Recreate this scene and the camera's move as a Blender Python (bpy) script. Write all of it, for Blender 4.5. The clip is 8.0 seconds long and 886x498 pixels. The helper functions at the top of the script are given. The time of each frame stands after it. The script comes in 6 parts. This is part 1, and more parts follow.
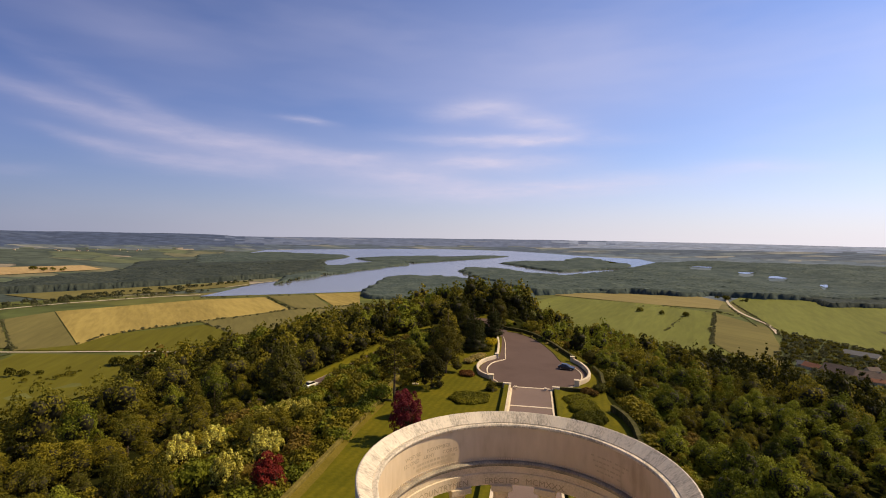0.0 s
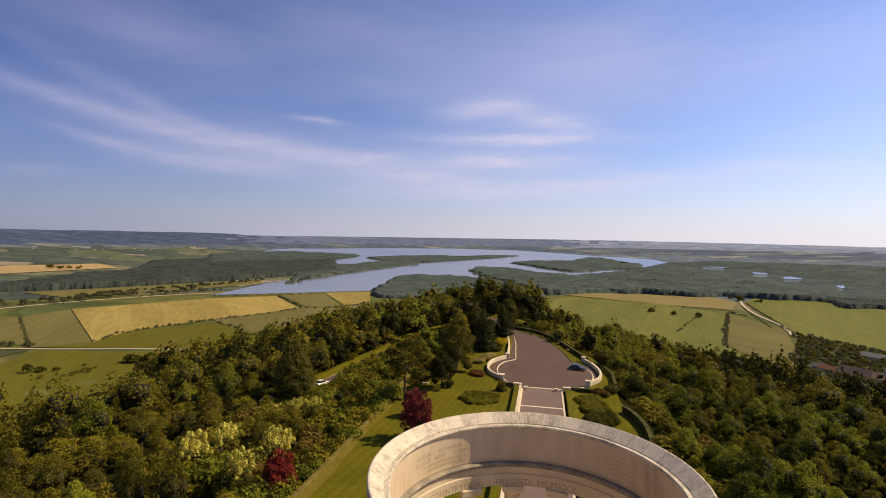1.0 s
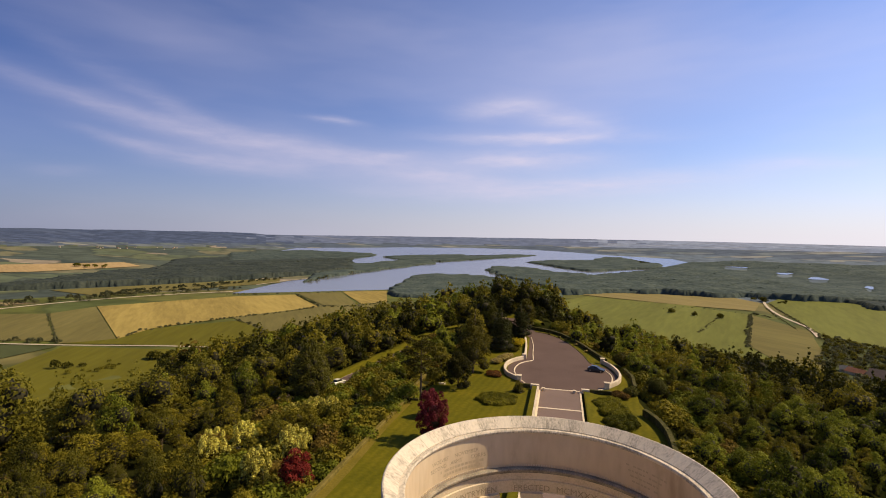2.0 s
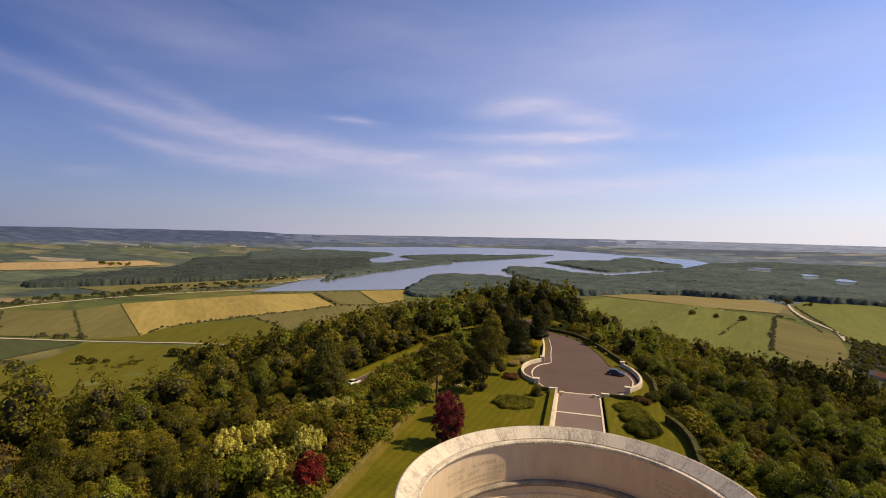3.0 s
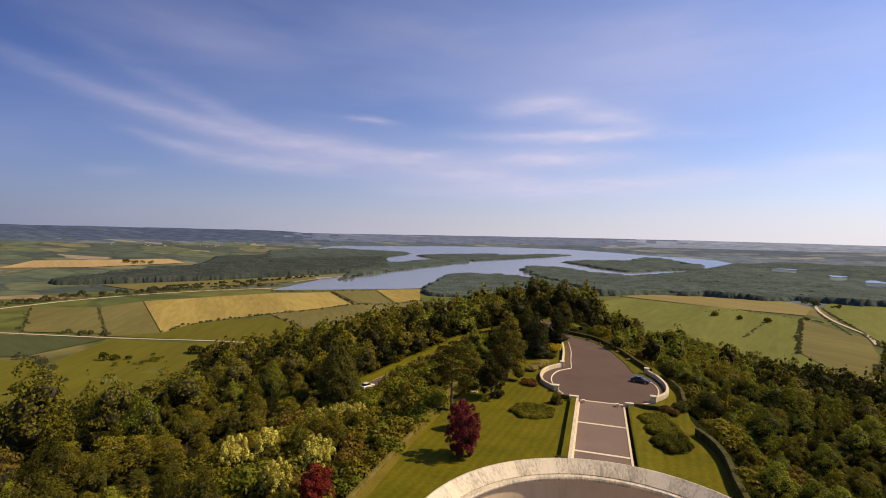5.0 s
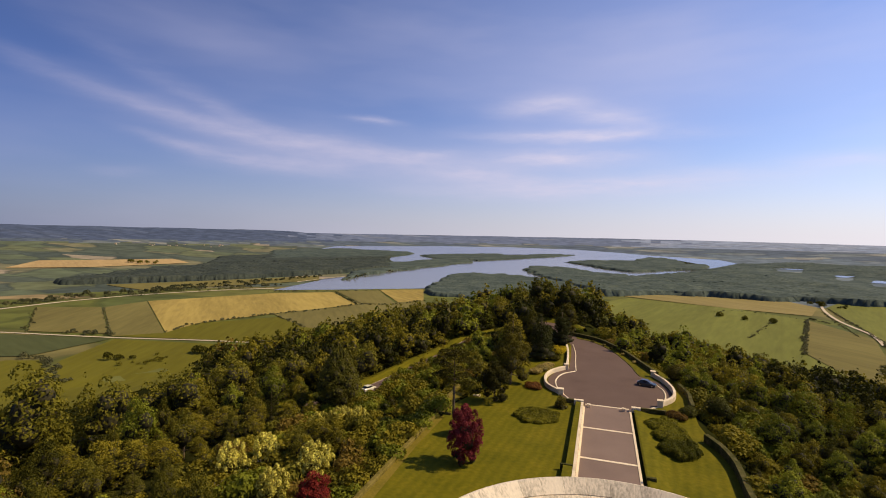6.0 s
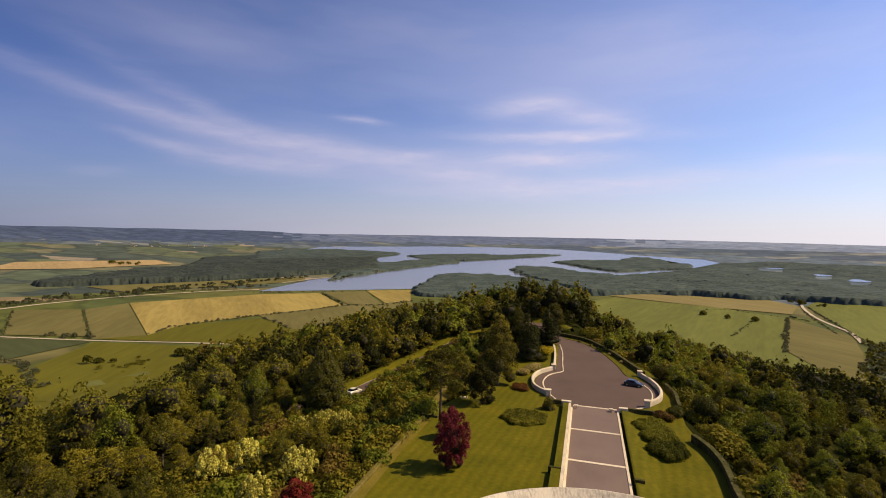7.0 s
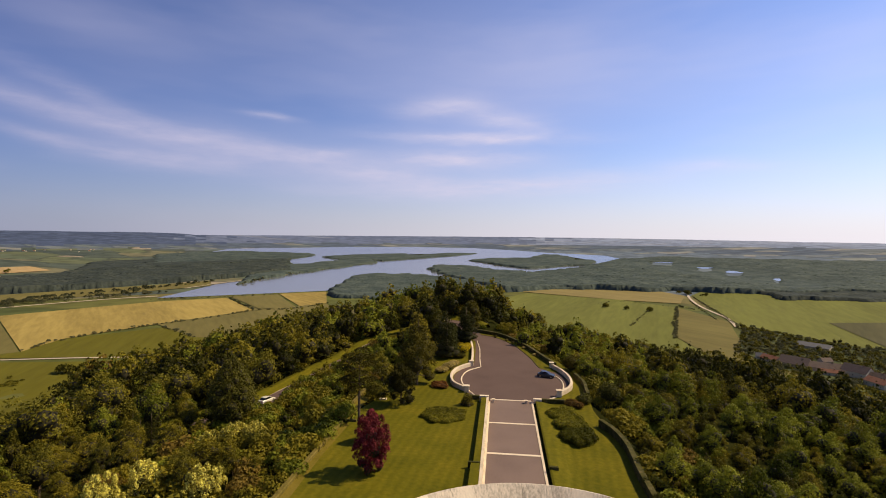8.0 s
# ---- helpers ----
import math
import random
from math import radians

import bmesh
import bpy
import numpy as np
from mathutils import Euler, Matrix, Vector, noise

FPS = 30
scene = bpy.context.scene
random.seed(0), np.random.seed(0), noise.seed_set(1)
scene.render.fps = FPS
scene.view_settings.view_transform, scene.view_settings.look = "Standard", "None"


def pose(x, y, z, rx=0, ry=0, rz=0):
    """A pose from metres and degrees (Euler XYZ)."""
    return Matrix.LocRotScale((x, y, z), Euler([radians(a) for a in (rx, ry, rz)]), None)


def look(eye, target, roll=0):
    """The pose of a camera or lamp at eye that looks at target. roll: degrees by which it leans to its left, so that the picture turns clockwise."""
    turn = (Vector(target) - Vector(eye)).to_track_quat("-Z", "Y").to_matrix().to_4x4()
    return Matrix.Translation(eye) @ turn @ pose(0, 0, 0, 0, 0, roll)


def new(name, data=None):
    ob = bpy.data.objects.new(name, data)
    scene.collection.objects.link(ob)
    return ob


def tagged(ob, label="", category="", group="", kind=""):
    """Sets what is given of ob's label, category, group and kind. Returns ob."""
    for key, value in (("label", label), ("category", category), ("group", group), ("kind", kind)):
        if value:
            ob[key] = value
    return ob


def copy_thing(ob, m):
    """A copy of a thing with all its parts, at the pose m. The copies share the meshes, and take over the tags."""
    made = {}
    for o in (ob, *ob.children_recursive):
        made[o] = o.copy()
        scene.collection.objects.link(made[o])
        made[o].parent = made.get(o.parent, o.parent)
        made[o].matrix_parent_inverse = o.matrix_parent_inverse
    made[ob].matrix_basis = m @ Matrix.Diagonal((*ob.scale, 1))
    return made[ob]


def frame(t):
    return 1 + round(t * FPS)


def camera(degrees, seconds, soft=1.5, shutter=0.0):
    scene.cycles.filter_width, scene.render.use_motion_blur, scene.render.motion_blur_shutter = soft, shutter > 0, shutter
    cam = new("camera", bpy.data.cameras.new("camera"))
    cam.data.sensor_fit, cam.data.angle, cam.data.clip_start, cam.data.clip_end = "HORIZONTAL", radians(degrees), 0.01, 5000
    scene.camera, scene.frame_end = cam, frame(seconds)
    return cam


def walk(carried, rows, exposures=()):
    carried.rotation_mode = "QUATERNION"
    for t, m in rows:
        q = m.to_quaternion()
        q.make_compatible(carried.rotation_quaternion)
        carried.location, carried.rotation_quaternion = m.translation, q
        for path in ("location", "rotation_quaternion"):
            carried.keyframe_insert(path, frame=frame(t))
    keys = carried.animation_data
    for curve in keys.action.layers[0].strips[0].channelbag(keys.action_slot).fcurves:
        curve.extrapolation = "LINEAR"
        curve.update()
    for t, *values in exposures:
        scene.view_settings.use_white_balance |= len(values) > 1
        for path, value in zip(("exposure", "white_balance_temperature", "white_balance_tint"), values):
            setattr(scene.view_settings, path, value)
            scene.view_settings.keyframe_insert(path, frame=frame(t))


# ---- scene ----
cam = camera(85.0, 8.0, soft=1.0)

PATH = [
    (0, (0.1, -24.513, 33.809), (-0.27, -22.548, 33.772), 0.7),
    (0.5, (0.042, -24.502, 33.834), (-0.346, -22.541, 33.795), 0.8),
    (1, (-0.021, -24.451, 33.826), (-0.432, -22.494, 33.786), 0.8),
    (1.5, (-0.087, -24.164, 33.831), (-0.529, -22.214, 33.789), 0.8),
    (3, (-0.575, -22.239, 33.91), (-1.119, -20.315, 33.864), 1.0),
    (3.5, (-0.844, -21.267, 33.95), (-1.411, -19.35, 33.903), 1.1),
    (4, (-1.055, -20.199, 33.971), (-1.641, -18.288, 33.922), 1.1),
    (4.5, (-1.271, -19.086, 34.031), (-1.87, -17.179, 33.981), 1.1),
    (6, (-1.804, -16.035, 34.273), (-2.429, -14.136, 34.222), 1.1),
    (6.5, (-1.944, -15.287, 34.293), (-2.559, -13.385, 34.242), 1.1),
    (7, (-2.081, -14.72, 34.261), (-2.655, -12.804, 34.212), 1.0),
    (7.5, (-2.262, -14.329, 34.193), (-2.575, -12.354, 34.147), 0.5),
    (8, (-2.252, -13.945, 34.115), (-2.492, -11.96, 34.069), 0.4),
]
walk(cam, [(t, look(eye, target, roll)) for t, eye, target, roll in PATH])

# ---- world and sun ----
SUN_EL, SUN_AZ = 45.0, 22.0          # degrees; azimuth counted from +x towards +y
world = bpy.data.worlds.new("sky")
scene.world = world
SKY_STRENGTH = 0.1
SKY_TINT = (0.86, 0.93, 1.28)
HAZE_AWAY, HAZE_SUN, HAZE_TOP = (0.8, 1.3, 2.7), (9.8, 9.1, 9.5), 0.30
world.use_nodes = True


# cirrus streaks: azimuth, elevation, half length, half width, tilt (degrees), density
CIRRUS_LEFT = [
    (-57.5, 14.2, 5, 0.8, -17, 0.19),
    (-49.3, 12.3, 5.5, 0.7, -11, 0.27),
    (-41.6, 11.0, 6, 0.9, -8, 0.36),
    (-30.5, 10.0, 9, 1.2, -5, 0.41),
    (-48.0, 9.3, 3.6, 0.5, -12, 0.27),
    (-42.1, 8.2, 4.8, 0.8, -9, 0.39),
    (-34.0, 7.9, 7.5, 1.2, -2, 0.39),
    (-49.5, 15.8, 9, 1.1, -21, 0.12),
    (-43.0, 12.9, 5, 0.7, -17, 0.20),
    (-26.3, 13.0, 2.4, 0.42, -4, 0.47),
    (-51.9, 5.9, 2.6, 0.5, 4, 0.19),
    (-21.2, 9.3, 4.5, 0.6, 8, 0.27),
    (-15.5, 7.6, 8.5, 1.2, -6, 0.41),
    (-45, 11.2, 10, 2.6, -11, 0.20),
    (-30, 9.2, 12, 2.6, -4, 0.26),
    (-13, 7.6, 14, 2.6, -2, 0.26)]
CIRRUS_RIGHT = [
    (-8.1, 14.9, 4.2, 0.9, 5, 0.36),
    (0.1, 13.6, 5.5, 1.2, -13, 0.34),
    (-2.6, 11.5, 10, 0.65, -1, 0.62),
    (-4.9, 9.2, 7.5, 1.0, -1, 0.60),
    (4.2, 6.3, 13, 1.1, 2, 0.50),
    (22.0, 7.6, 5, 0.8, -3, 0.26),
    (-10, 5.4, 14, 1.2, 0, 0.30),
    (-12, 18, 22, 5.0, -4, 0.26),
    (-44, 19, 16, 4.5, -18, 0.20),
    (8, 18, 18, 5.0, -6, 0.28),
    (-2, 26, 28, 6.0, 3, 0.16),
    (34, 15, 18, 9.0, 0, 0.22),
    (-2, 13, 12, 3.0, 0, 0.16)]
CIRRUS = CIRRUS_LEFT + CIRRUS_RIGHT


def build_world():
    nt = world.node_tree
    n, l = nt.nodes, nt.links
    n.clear()

    def math_node(op, a, b=None, c=None, clamp=False):
        m = n.new("ShaderNodeMath")
        m.operation, m.use_clamp = op, clamp
        for k, v in enumerate((a, b, c)):
            if v is None:
                continue
            if isinstance(v, (int, float)):
                m.inputs[k].default_value = v
            else:
                l.new(v, m.inputs[k])
        return m.outputs[0]

    def mix_node(fac, a, b, mode="MIX"):
        m = n.new("ShaderNodeMix")
        m.data_type, m.blend_type = "RGBA", mode
        for key, v in (("Factor", fac), ("A", a), ("B", b)):
            if isinstance(v, (int, float)):
                m.inputs[key].default_value = v
            elif isinstance(v, tuple):
                m.inputs[key].default_value = (*v, 1)
            else:
                l.new(v, m.inputs[key])
        return m.outputs["Result"]

    out = n.new("ShaderNodeOutputWorld")
    bg = n.new("ShaderNodeBackground")
    bg.inputs["Strength"].default_value = SKY_STRENGTH
    sky = n.new("ShaderNodeTexSky")
    sky.sky_type = "NISHITA"
    sky.sun_disc = False
    sky.sun_elevation = radians(SUN_EL)
    sky.sun_rotation = radians(90 - SUN_AZ)
    sky.altitude = 300
    sky.air_density = 1.0
    sky.dust_density = 0.5
    sky.ozone_density = 3.0
    tc, sep = n.new("ShaderNodeTexCoord"), n.new("ShaderNodeSeparateXYZ")
    l.new(tc.outputs["Generated"], sep.inputs[0])
    x, y, z = sep.outputs
    az = math_node("MULTIPLY", math_node("ARCTAN2", x, y), 180 / math.pi)
    el = math_node("MULTIPLY", math_node("ARCSINE", z), 180 / math.pi)
    com = n.new("ShaderNodeCombineXYZ")
    l.new(az, com.inputs[0])
    l.new(el, com.inputs[1])
    # wisps: warp the sky's coordinates with drawn-out noise
    wmap = n.new("ShaderNodeMapping")
    wmap.inputs["Scale"].default_value = (0.10, 0.42, 1)
    wmap.inputs["Rotation"].default_value = (0, 0, radians(7))
    l.new(com.outputs[0], wmap.inputs["Vector"])
    warp = n.new("ShaderNodeTexNoise")
    warp.inputs["Scale"].default_value, warp.inputs["Detail"].default_value, warp.inputs["Roughness"].default_value = 1.0, 5, 0.62
    l.new(wmap.outputs[0], warp.inputs["Vector"])
    wv = n.new("ShaderNodeVectorMath")
    wv.operation = "MULTIPLY_ADD"
    l.new(warp.outputs["Color"], wv.inputs[0])
    wv.inputs[1].default_value, wv.inputs[2].default_value = (2.6, 1.3, 0), (-1.3, -0.65, 0)
    pos = n.new("ShaderNodeVectorMath")
    l.new(com.outputs[0], pos.inputs[0])
    l.new(wv.outputs[0], pos.inputs[1])
    streaks, veils = None, None
    for a, e, la, wa, tilt, dens in CIRRUS:
        mp = n.new("ShaderNodeMapping")
        mp.vector_type = "TEXTURE"
        mp.inputs["Location"].default_value = (a, e, 0)
        mp.inputs["Rotation"].default_value = (0, 0, radians(tilt))
        mp.inputs["Scale"].default_value = (la, wa, 1)
        l.new(pos.outputs[0], mp.inputs["Vector"])
        dot = n.new("ShaderNodeVectorMath")
        dot.operation = "DOT_PRODUCT"
        l.new(mp.outputs[0], dot.inputs[0])
        l.new(mp.outputs[0], dot.inputs[1])
        g = math_node("MULTIPLY", math_node("POWER", 2.718, math_node("MULTIPLY", dot.outputs["Value"], -1.0)), dens)
        if wa < 2.5:
            streaks = g if streaks is None else math_node("ADD", streaks, g)
        else:
            veils = g if veils is None else math_node("ADD", veils, g)
    smap = n.new("ShaderNodeMapping")
    smap.inputs["Scale"].default_value = (0.16, 0.75, 1)
    smap.inputs["Rotation"].default_value = (0, 0, radians(9))
    l.new(pos.outputs[0], smap.inputs["Vector"])
    fib = n.new("ShaderNodeTexNoise")
    fib.inputs["Scale"].default_value, fib.inputs["Detail"].default_value, fib.inputs["Roughness"].default_value = 1.0, 6, 0.6
    l.new(smap.outputs[0], fib.inputs["Vector"])
    vmap = n.new("ShaderNodeMapping")
    vmap.inputs["Scale"].default_value = (0.075, 0.33, 1)
    vmap.inputs["Location"].default_value = (3.1, 1.7, 0.4)
    l.new(pos.outputs[0], vmap.inputs["Vector"])
    veil = n.new("ShaderNodeTexNoise")
    veil.inputs["Scale"].default_value, veil.inputs["Detail"].default_value, veil.inputs["Roughness"].default_value = 0.6, 3, 0.5
    l.new(vmap.outputs[0], veil.inputs["Vector"])
    thin = math_node("MULTIPLY", math_node("SUBTRACT", veil.outputs["Fac"], 0.42, clamp=True), 0.50)
    cloud = math_node("ADD", math_node("MULTIPLY", streaks, math_node("MULTIPLY_ADD", fib.outputs["Fac"], 2.2, -0.12)), math_node("ADD", math_node("MULTIPLY", veils, 0.85), thin), clamp=True)
    # towards the sun's side the sky is paler
    side = math_node("MULTIPLY_ADD", math_node("ADD", math_node("MULTIPLY", x, math.cos(radians(SUN_AZ))), math_node("MULTIPLY", y, math.sin(radians(SUN_AZ)))), 0.5, 0.5, clamp=True)
    tint = mix_node(1.0, sky.outputs[0], SKY_TINT, "MULTIPLY")
    haze_col = mix_node(side, HAZE_AWAY, HAZE_SUN)
    haze = math_node("POWER", math_node("SUBTRACT", 1.0, math_node("DIVIDE", math_node("ABSOLUTE", z), HAZE_TOP, clamp=True)), 2.2)
    shade = math_node("MULTIPLY_ADD", math_node("POWER", side, 0.8), 1.0, 0.33)
    com2 = n.new("ShaderNodeCombineColor")
    l.new(shade, com2.inputs[0])
    l.new(shade, com2.inputs[1])
    l.new(math_node("MULTIPLY_ADD", shade, 0.8, 0.2), com2.inputs[2])
    base = mix_node(math_node("MULTIPLY", haze, 0.95), mix_node(1.0, tint, com2.outputs[0], "MULTIPLY"), haze_col)
    cloud_col = mix_node(side, (3.6, 3.6, 5.6), (8.9, 8.2, 9.6))
    mixed = mix_node(math_node("MULTIPLY", cloud, 0.85), base, cloud_col)
    l.new(mixed, bg.inputs["Color"])
    l.new(bg.outputs[0], out.inputs["Surface"])


build_world()
sun = new("sun", bpy.data.lights.new("sun", "SUN"))
sun.data.energy, sun.data.angle, sun.data.color = 5.2, radians(0.5), (1.0, 0.82, 0.56)
a = radians(SUN_AZ)
sun_dir = Vector((math.cos(a) * math.cos(radians(SUN_EL)), math.sin(a) * math.cos(radians(SUN_EL)), math.sin(radians(SUN_EL))))
sun.matrix_world = look(sun_dir * 300, (0, 0, 0))


# ---- materials ----
def ramp_mat(name, stops, scale, rough=0.85, detail=6.0, stretch=(1, 1, 1), bump=0.3, bump_scale=None, fine=None, by_object=0.0,
             by_island=0.0, translucent=0.0, turn=0.0, metallic=0.0, spec=0.3, tint=(1.05, 0.96, 0.74), local=False):
    """A noise-coloured surface: large stains by scale (metres), a finer grain on top, bump, and chance variation between pieces."""
    m = bpy.data.materials.new(name)
    m.use_nodes = True
    nt = m.node_tree
    n, l = nt.nodes, nt.links
    n.clear()
    out, b = n.new("ShaderNodeOutputMaterial"), n.new("ShaderNodeBsdfPrincipled")
    b.inputs["Roughness"].default_value = rough
    b.inputs["Metallic"].default_value = metallic
    b.inputs["Specular IOR Level"].default_value = spec
    tc, mp = n.new("ShaderNodeTexCoord"), n.new("ShaderNodeMapping")
    geo = n.new("ShaderNodeNewGeometry")
    mp.vector_type = "TEXTURE"
    mp.inputs["Scale"].default_value = tuple(1 / v for v in stretch)
    mp.inputs["Rotation"].default_value = (0, 0, radians(turn))
    if local:
        shift = n.new("ShaderNodeVectorMath")
        shift.operation = "MULTIPLY_ADD"
        l.new(n.new("ShaderNodeObjectInfo").outputs["Random"], shift.inputs[0])
        shift.inputs[1].default_value = (40, 40, 40)
        l.new(tc.outputs["Object"], shift.inputs[2])
        l.new(shift.outputs[0], mp.inputs["Vector"])
    else:
        l.new(geo.outputs["Position"], mp.inputs["Vector"])
    big, small = n.new("ShaderNodeTexNoise"), n.new("ShaderNodeTexNoise")
    big.inputs["Scale"].default_value = 1.0 / scale
    big.inputs["Detail"].default_value = detail
    small.inputs["Scale"].default_value = 1.0 / (fine or scale / 12)
    small.inputs["Detail"].default_value = 4
    l.new(mp.outputs[0], big.inputs["Vector"])
    l.new(mp.outputs[0], small.inputs["Vector"])
    mix = n.new("ShaderNodeMath")
    mix.operation = "MULTIPLY_ADD"
    mix.inputs[1].default_value, mix.inputs[2].default_value = 0.45, 0.0
    l.new(small.outputs["Fac"], mix.inputs[0])
    add = n.new("ShaderNodeMath")
    add.operation = "MULTIPLY_ADD"
    add.inputs[1].default_value = 0.55
    l.new(big.outputs["Fac"], add.inputs[0])
    l.new(mix.outputs[0], add.inputs[2])
    fac = add.outputs[0]
    for amount, source in ((by_object, "object"), (by_island, "island")):
        if amount:
            src = n.new("ShaderNodeObjectInfo").outputs["Random"] if source == "object" else geo.outputs["Random Per Island"]
            shift = n.new("ShaderNodeMath")
            shift.operation = "MULTIPLY_ADD"
            shift.inputs[1].default_value = amount
            off = n.new("ShaderNodeMath")
            off.operation = "SUBTRACT"
            off.inputs[1].default_value = amount / 2
            l.new(fac, off.inputs[0])
            l.new(src, shift.inputs[0])
            l.new(off.outputs[0], shift.inputs[2])
            fac = shift.outputs[0]
    cr = n.new("ShaderNodeValToRGB")
    el = cr.color_ramp.elements
    while len(el) < len(stops):
        el.new(0.5)
    for e, (p, c) in zip(el, stops):
        e.position, e.color = p, (*(min(v * w, 0.95) for v, w in zip(c, tint)), 1)
    l.new(fac, cr.inputs[0])
    l.new(cr.outputs[0], b.inputs["Base Color"])
    if bump:
        bp = n.new("ShaderNodeBump")
        bp.inputs["Strength"].default_value = bump
        bp.inputs["Distance"].default_value = bump_scale or scale / 30
        l.new(small.outputs["Fac"], bp.inputs["Height"])
        l.new(bp.outputs[0], b.inputs["Normal"])
    if translucent:
        tr, ms = n.new("ShaderNodeBsdfTranslucent"), n.new("ShaderNodeMixShader")
        ms.inputs[0].default_value = translucent
        l.new(cr.outputs[0], tr.inputs["Color"])
        l.new(b.outputs[0], ms.inputs[1])
        l.new(tr.outputs[0], ms.inputs[2])
        l.new(ms.outputs[0], out.inputs["Surface"])
    else:
        l.new(b.outputs[0], out.inputs["Surface"])
    return m


def leaf_mat(name, dark, light, by_object=0.5, by_island=0.22):
    mid = tuple((p + q) / 2 for p, q in zip(dark, light))
    return ramp_mat(name, [(0.2, tuple(0.7 * v for v in dark)), (0.5, mid), (0.8, tuple(1.1 * v for v in light))], 9.0, rough=0.6, fine=1.2, bump=0, by_object=by_object, by_island=by_island,
                    translucent=0.30, spec=0.05, tint=(1.10, 0.95, 0.68))


STONE = ramp_mat("pale_limestone", [(0.28, (0.40, 0.335, 0.265)), (0.5, (0.64, 0.56, 0.47)), (0.75, (0.74, 0.66, 0.56))], 2.2, fine=0.12, bump=0.25,
                 bump_scale=0.02, by_object=0.08)
COPING = ramp_mat("weathered_limestone", [(0.26, (0.15, 0.135, 0.12)), (0.39, (0.38, 0.345, 0.31)), (0.52, (0.62, 0.56, 0.50)), (0.75, (0.74, 0.68, 0.60))], 0.9, fine=0.10,
                  bump=0.4, bump_scale=0.02, by_object=0.10, stretch=(1, 0.45, 0.5), local=True)


def lawn_mat():
    """Mown grass: faint swaths of the mower, yellowed patches and fine tufts."""
    m = ramp_mat("mown_lawn", [(0.25, (0.062, 0.065, 0.005)), (0.5, (0.104, 0.099, 0.007)), (0.8, (0.172, 0.140, 0.012))], 7, fine=0.7, spec=0.04, bump=0.5, bump_scale=0.06)
    n, l = m.node_tree.nodes, m.node_tree.links
    geo, wave, mp = n.new("ShaderNodeNewGeometry"), n.new("ShaderNodeTexWave"), n.new("ShaderNodeMapping")
    mp.inputs["Rotation"].default_value = (0, 0, radians(7))
    l.new(geo.outputs["Position"], mp.inputs["Vector"])
    l.new(mp.outputs[0], wave.inputs["Vector"])
    for key, value in (("Scale", 0.20), ("Distortion", 2.2), ("Detail", 2.0), ("Detail Scale", 0.35)):
        wave.inputs[key].default_value = value
    b = next(k for k in n if k.type == "BSDF_PRINCIPLED")
    old = b.inputs["Base Color"].links[0].from_socket
    tone, mix = n.new("ShaderNodeValToRGB"), n.new("ShaderNodeMix")
    tone.color_ramp.elements[0].color, tone.color_ramp.elements[1].color = (0.92, 0.93, 0.92, 1), (1.08, 1.07, 1.06, 1)
    mix.data_type, mix.blend_type = "RGBA", "MULTIPLY"
    mix.inputs["Factor"].default_value = 1.0
    l.new(wave.outputs["Color"], tone.inputs[0])
    l.new(old, mix.inputs["A"])
    l.new(tone.outputs[0], mix.inputs["B"])
    l.new(mix.outputs["Result"], b.inputs["Base Color"])
    return m


LAWN = lawn_mat()
GRAVEL = ramp_mat("red_brown_gravel", [(0.25, (0.125, 0.090, 0.085)), (0.5, (0.170, 0.124, 0.115)), (0.8, (0.21, 0.155, 0.145))], 7, fine=0.15, bump=0.3,
                  bump_scale=0.02)
ASPHALT = ramp_mat("worn_asphalt", [(0.34, (0.074, 0.058, 0.058)), (0.44, (0.102, 0.080, 0.080)), (0.6, (0.114, 0.090, 0.090)), (0.8, (0.135, 0.108, 0.106))], 9, fine=0.2, bump=0.2,
                   bump_scale=0.02, spec=0.05, tint=(1.13, 0.95, 0.72))
# soil darkened well below its own tone, adding shade between the trees
SHADESOIL = ramp_mat("wooded_slope_soil", [(0.25, (0.010, 0.012, 0.004)), (0.5, (0.020, 0.023, 0.007)), (0.8, (0.034, 0.036, 0.011))], 12, fine=1.0, spec=0.0, rough=1.0)
BARK = ramp_mat("rough_bark", [(0.3, (0.05, 0.035, 0.022)), (0.6, (0.10, 0.075, 0.05))], 0.6, stretch=(3, 3, 0.5), fine=0.08, bump=0.6)
GREEN = leaf_mat("broadleaf_green", (0.050, 0.056, 0.007), (0.242, 0.222, 0.025))
GREEN_DEEP = leaf_mat("deep_green_leaf", (0.032, 0.039, 0.006), (0.158, 0.156, 0.022))
GREEN_FRESH = leaf_mat("fresh_green_leaf", (0.064, 0.088, 0.010), (0.238, 0.275, 0.032))
GREEN_RUST = leaf_mat("rusty_green_leaf", (0.06, 0.045, 0.010), (0.17, 0.13, 0.03))
NEEDLE = leaf_mat("dark_needle", (0.012, 0.018, 0.006), (0.045, 0.052, 0.015))
CONIFER = leaf_mat("conifer_scale_leaf", (0.030, 0.038, 0.008), (0.158, 0.160, 0.032))
NEEDLE_OLIVE = leaf_mat("olive_pine_needle", (0.024, 0.027, 0.005), (0.095, 0.090, 0.014))
PURPLE = leaf_mat("purple_leaf", (0.040, 0.010, 0.015), (0.185, 0.034, 0.050))
CREAM = leaf_mat("cream_variegated_leaf", (0.17, 0.175, 0.02), (0.88, 0.83, 0.22), 0.3, 0.60)
REDLEAF = leaf_mat("red_leaf", (0.06, 0.010, 0.010), (0.25, 0.038, 0.034))
YELLOW = leaf_mat("yellow_leaf", (0.40, 0.34, 0.015), (0.85, 0.74, 0.04))
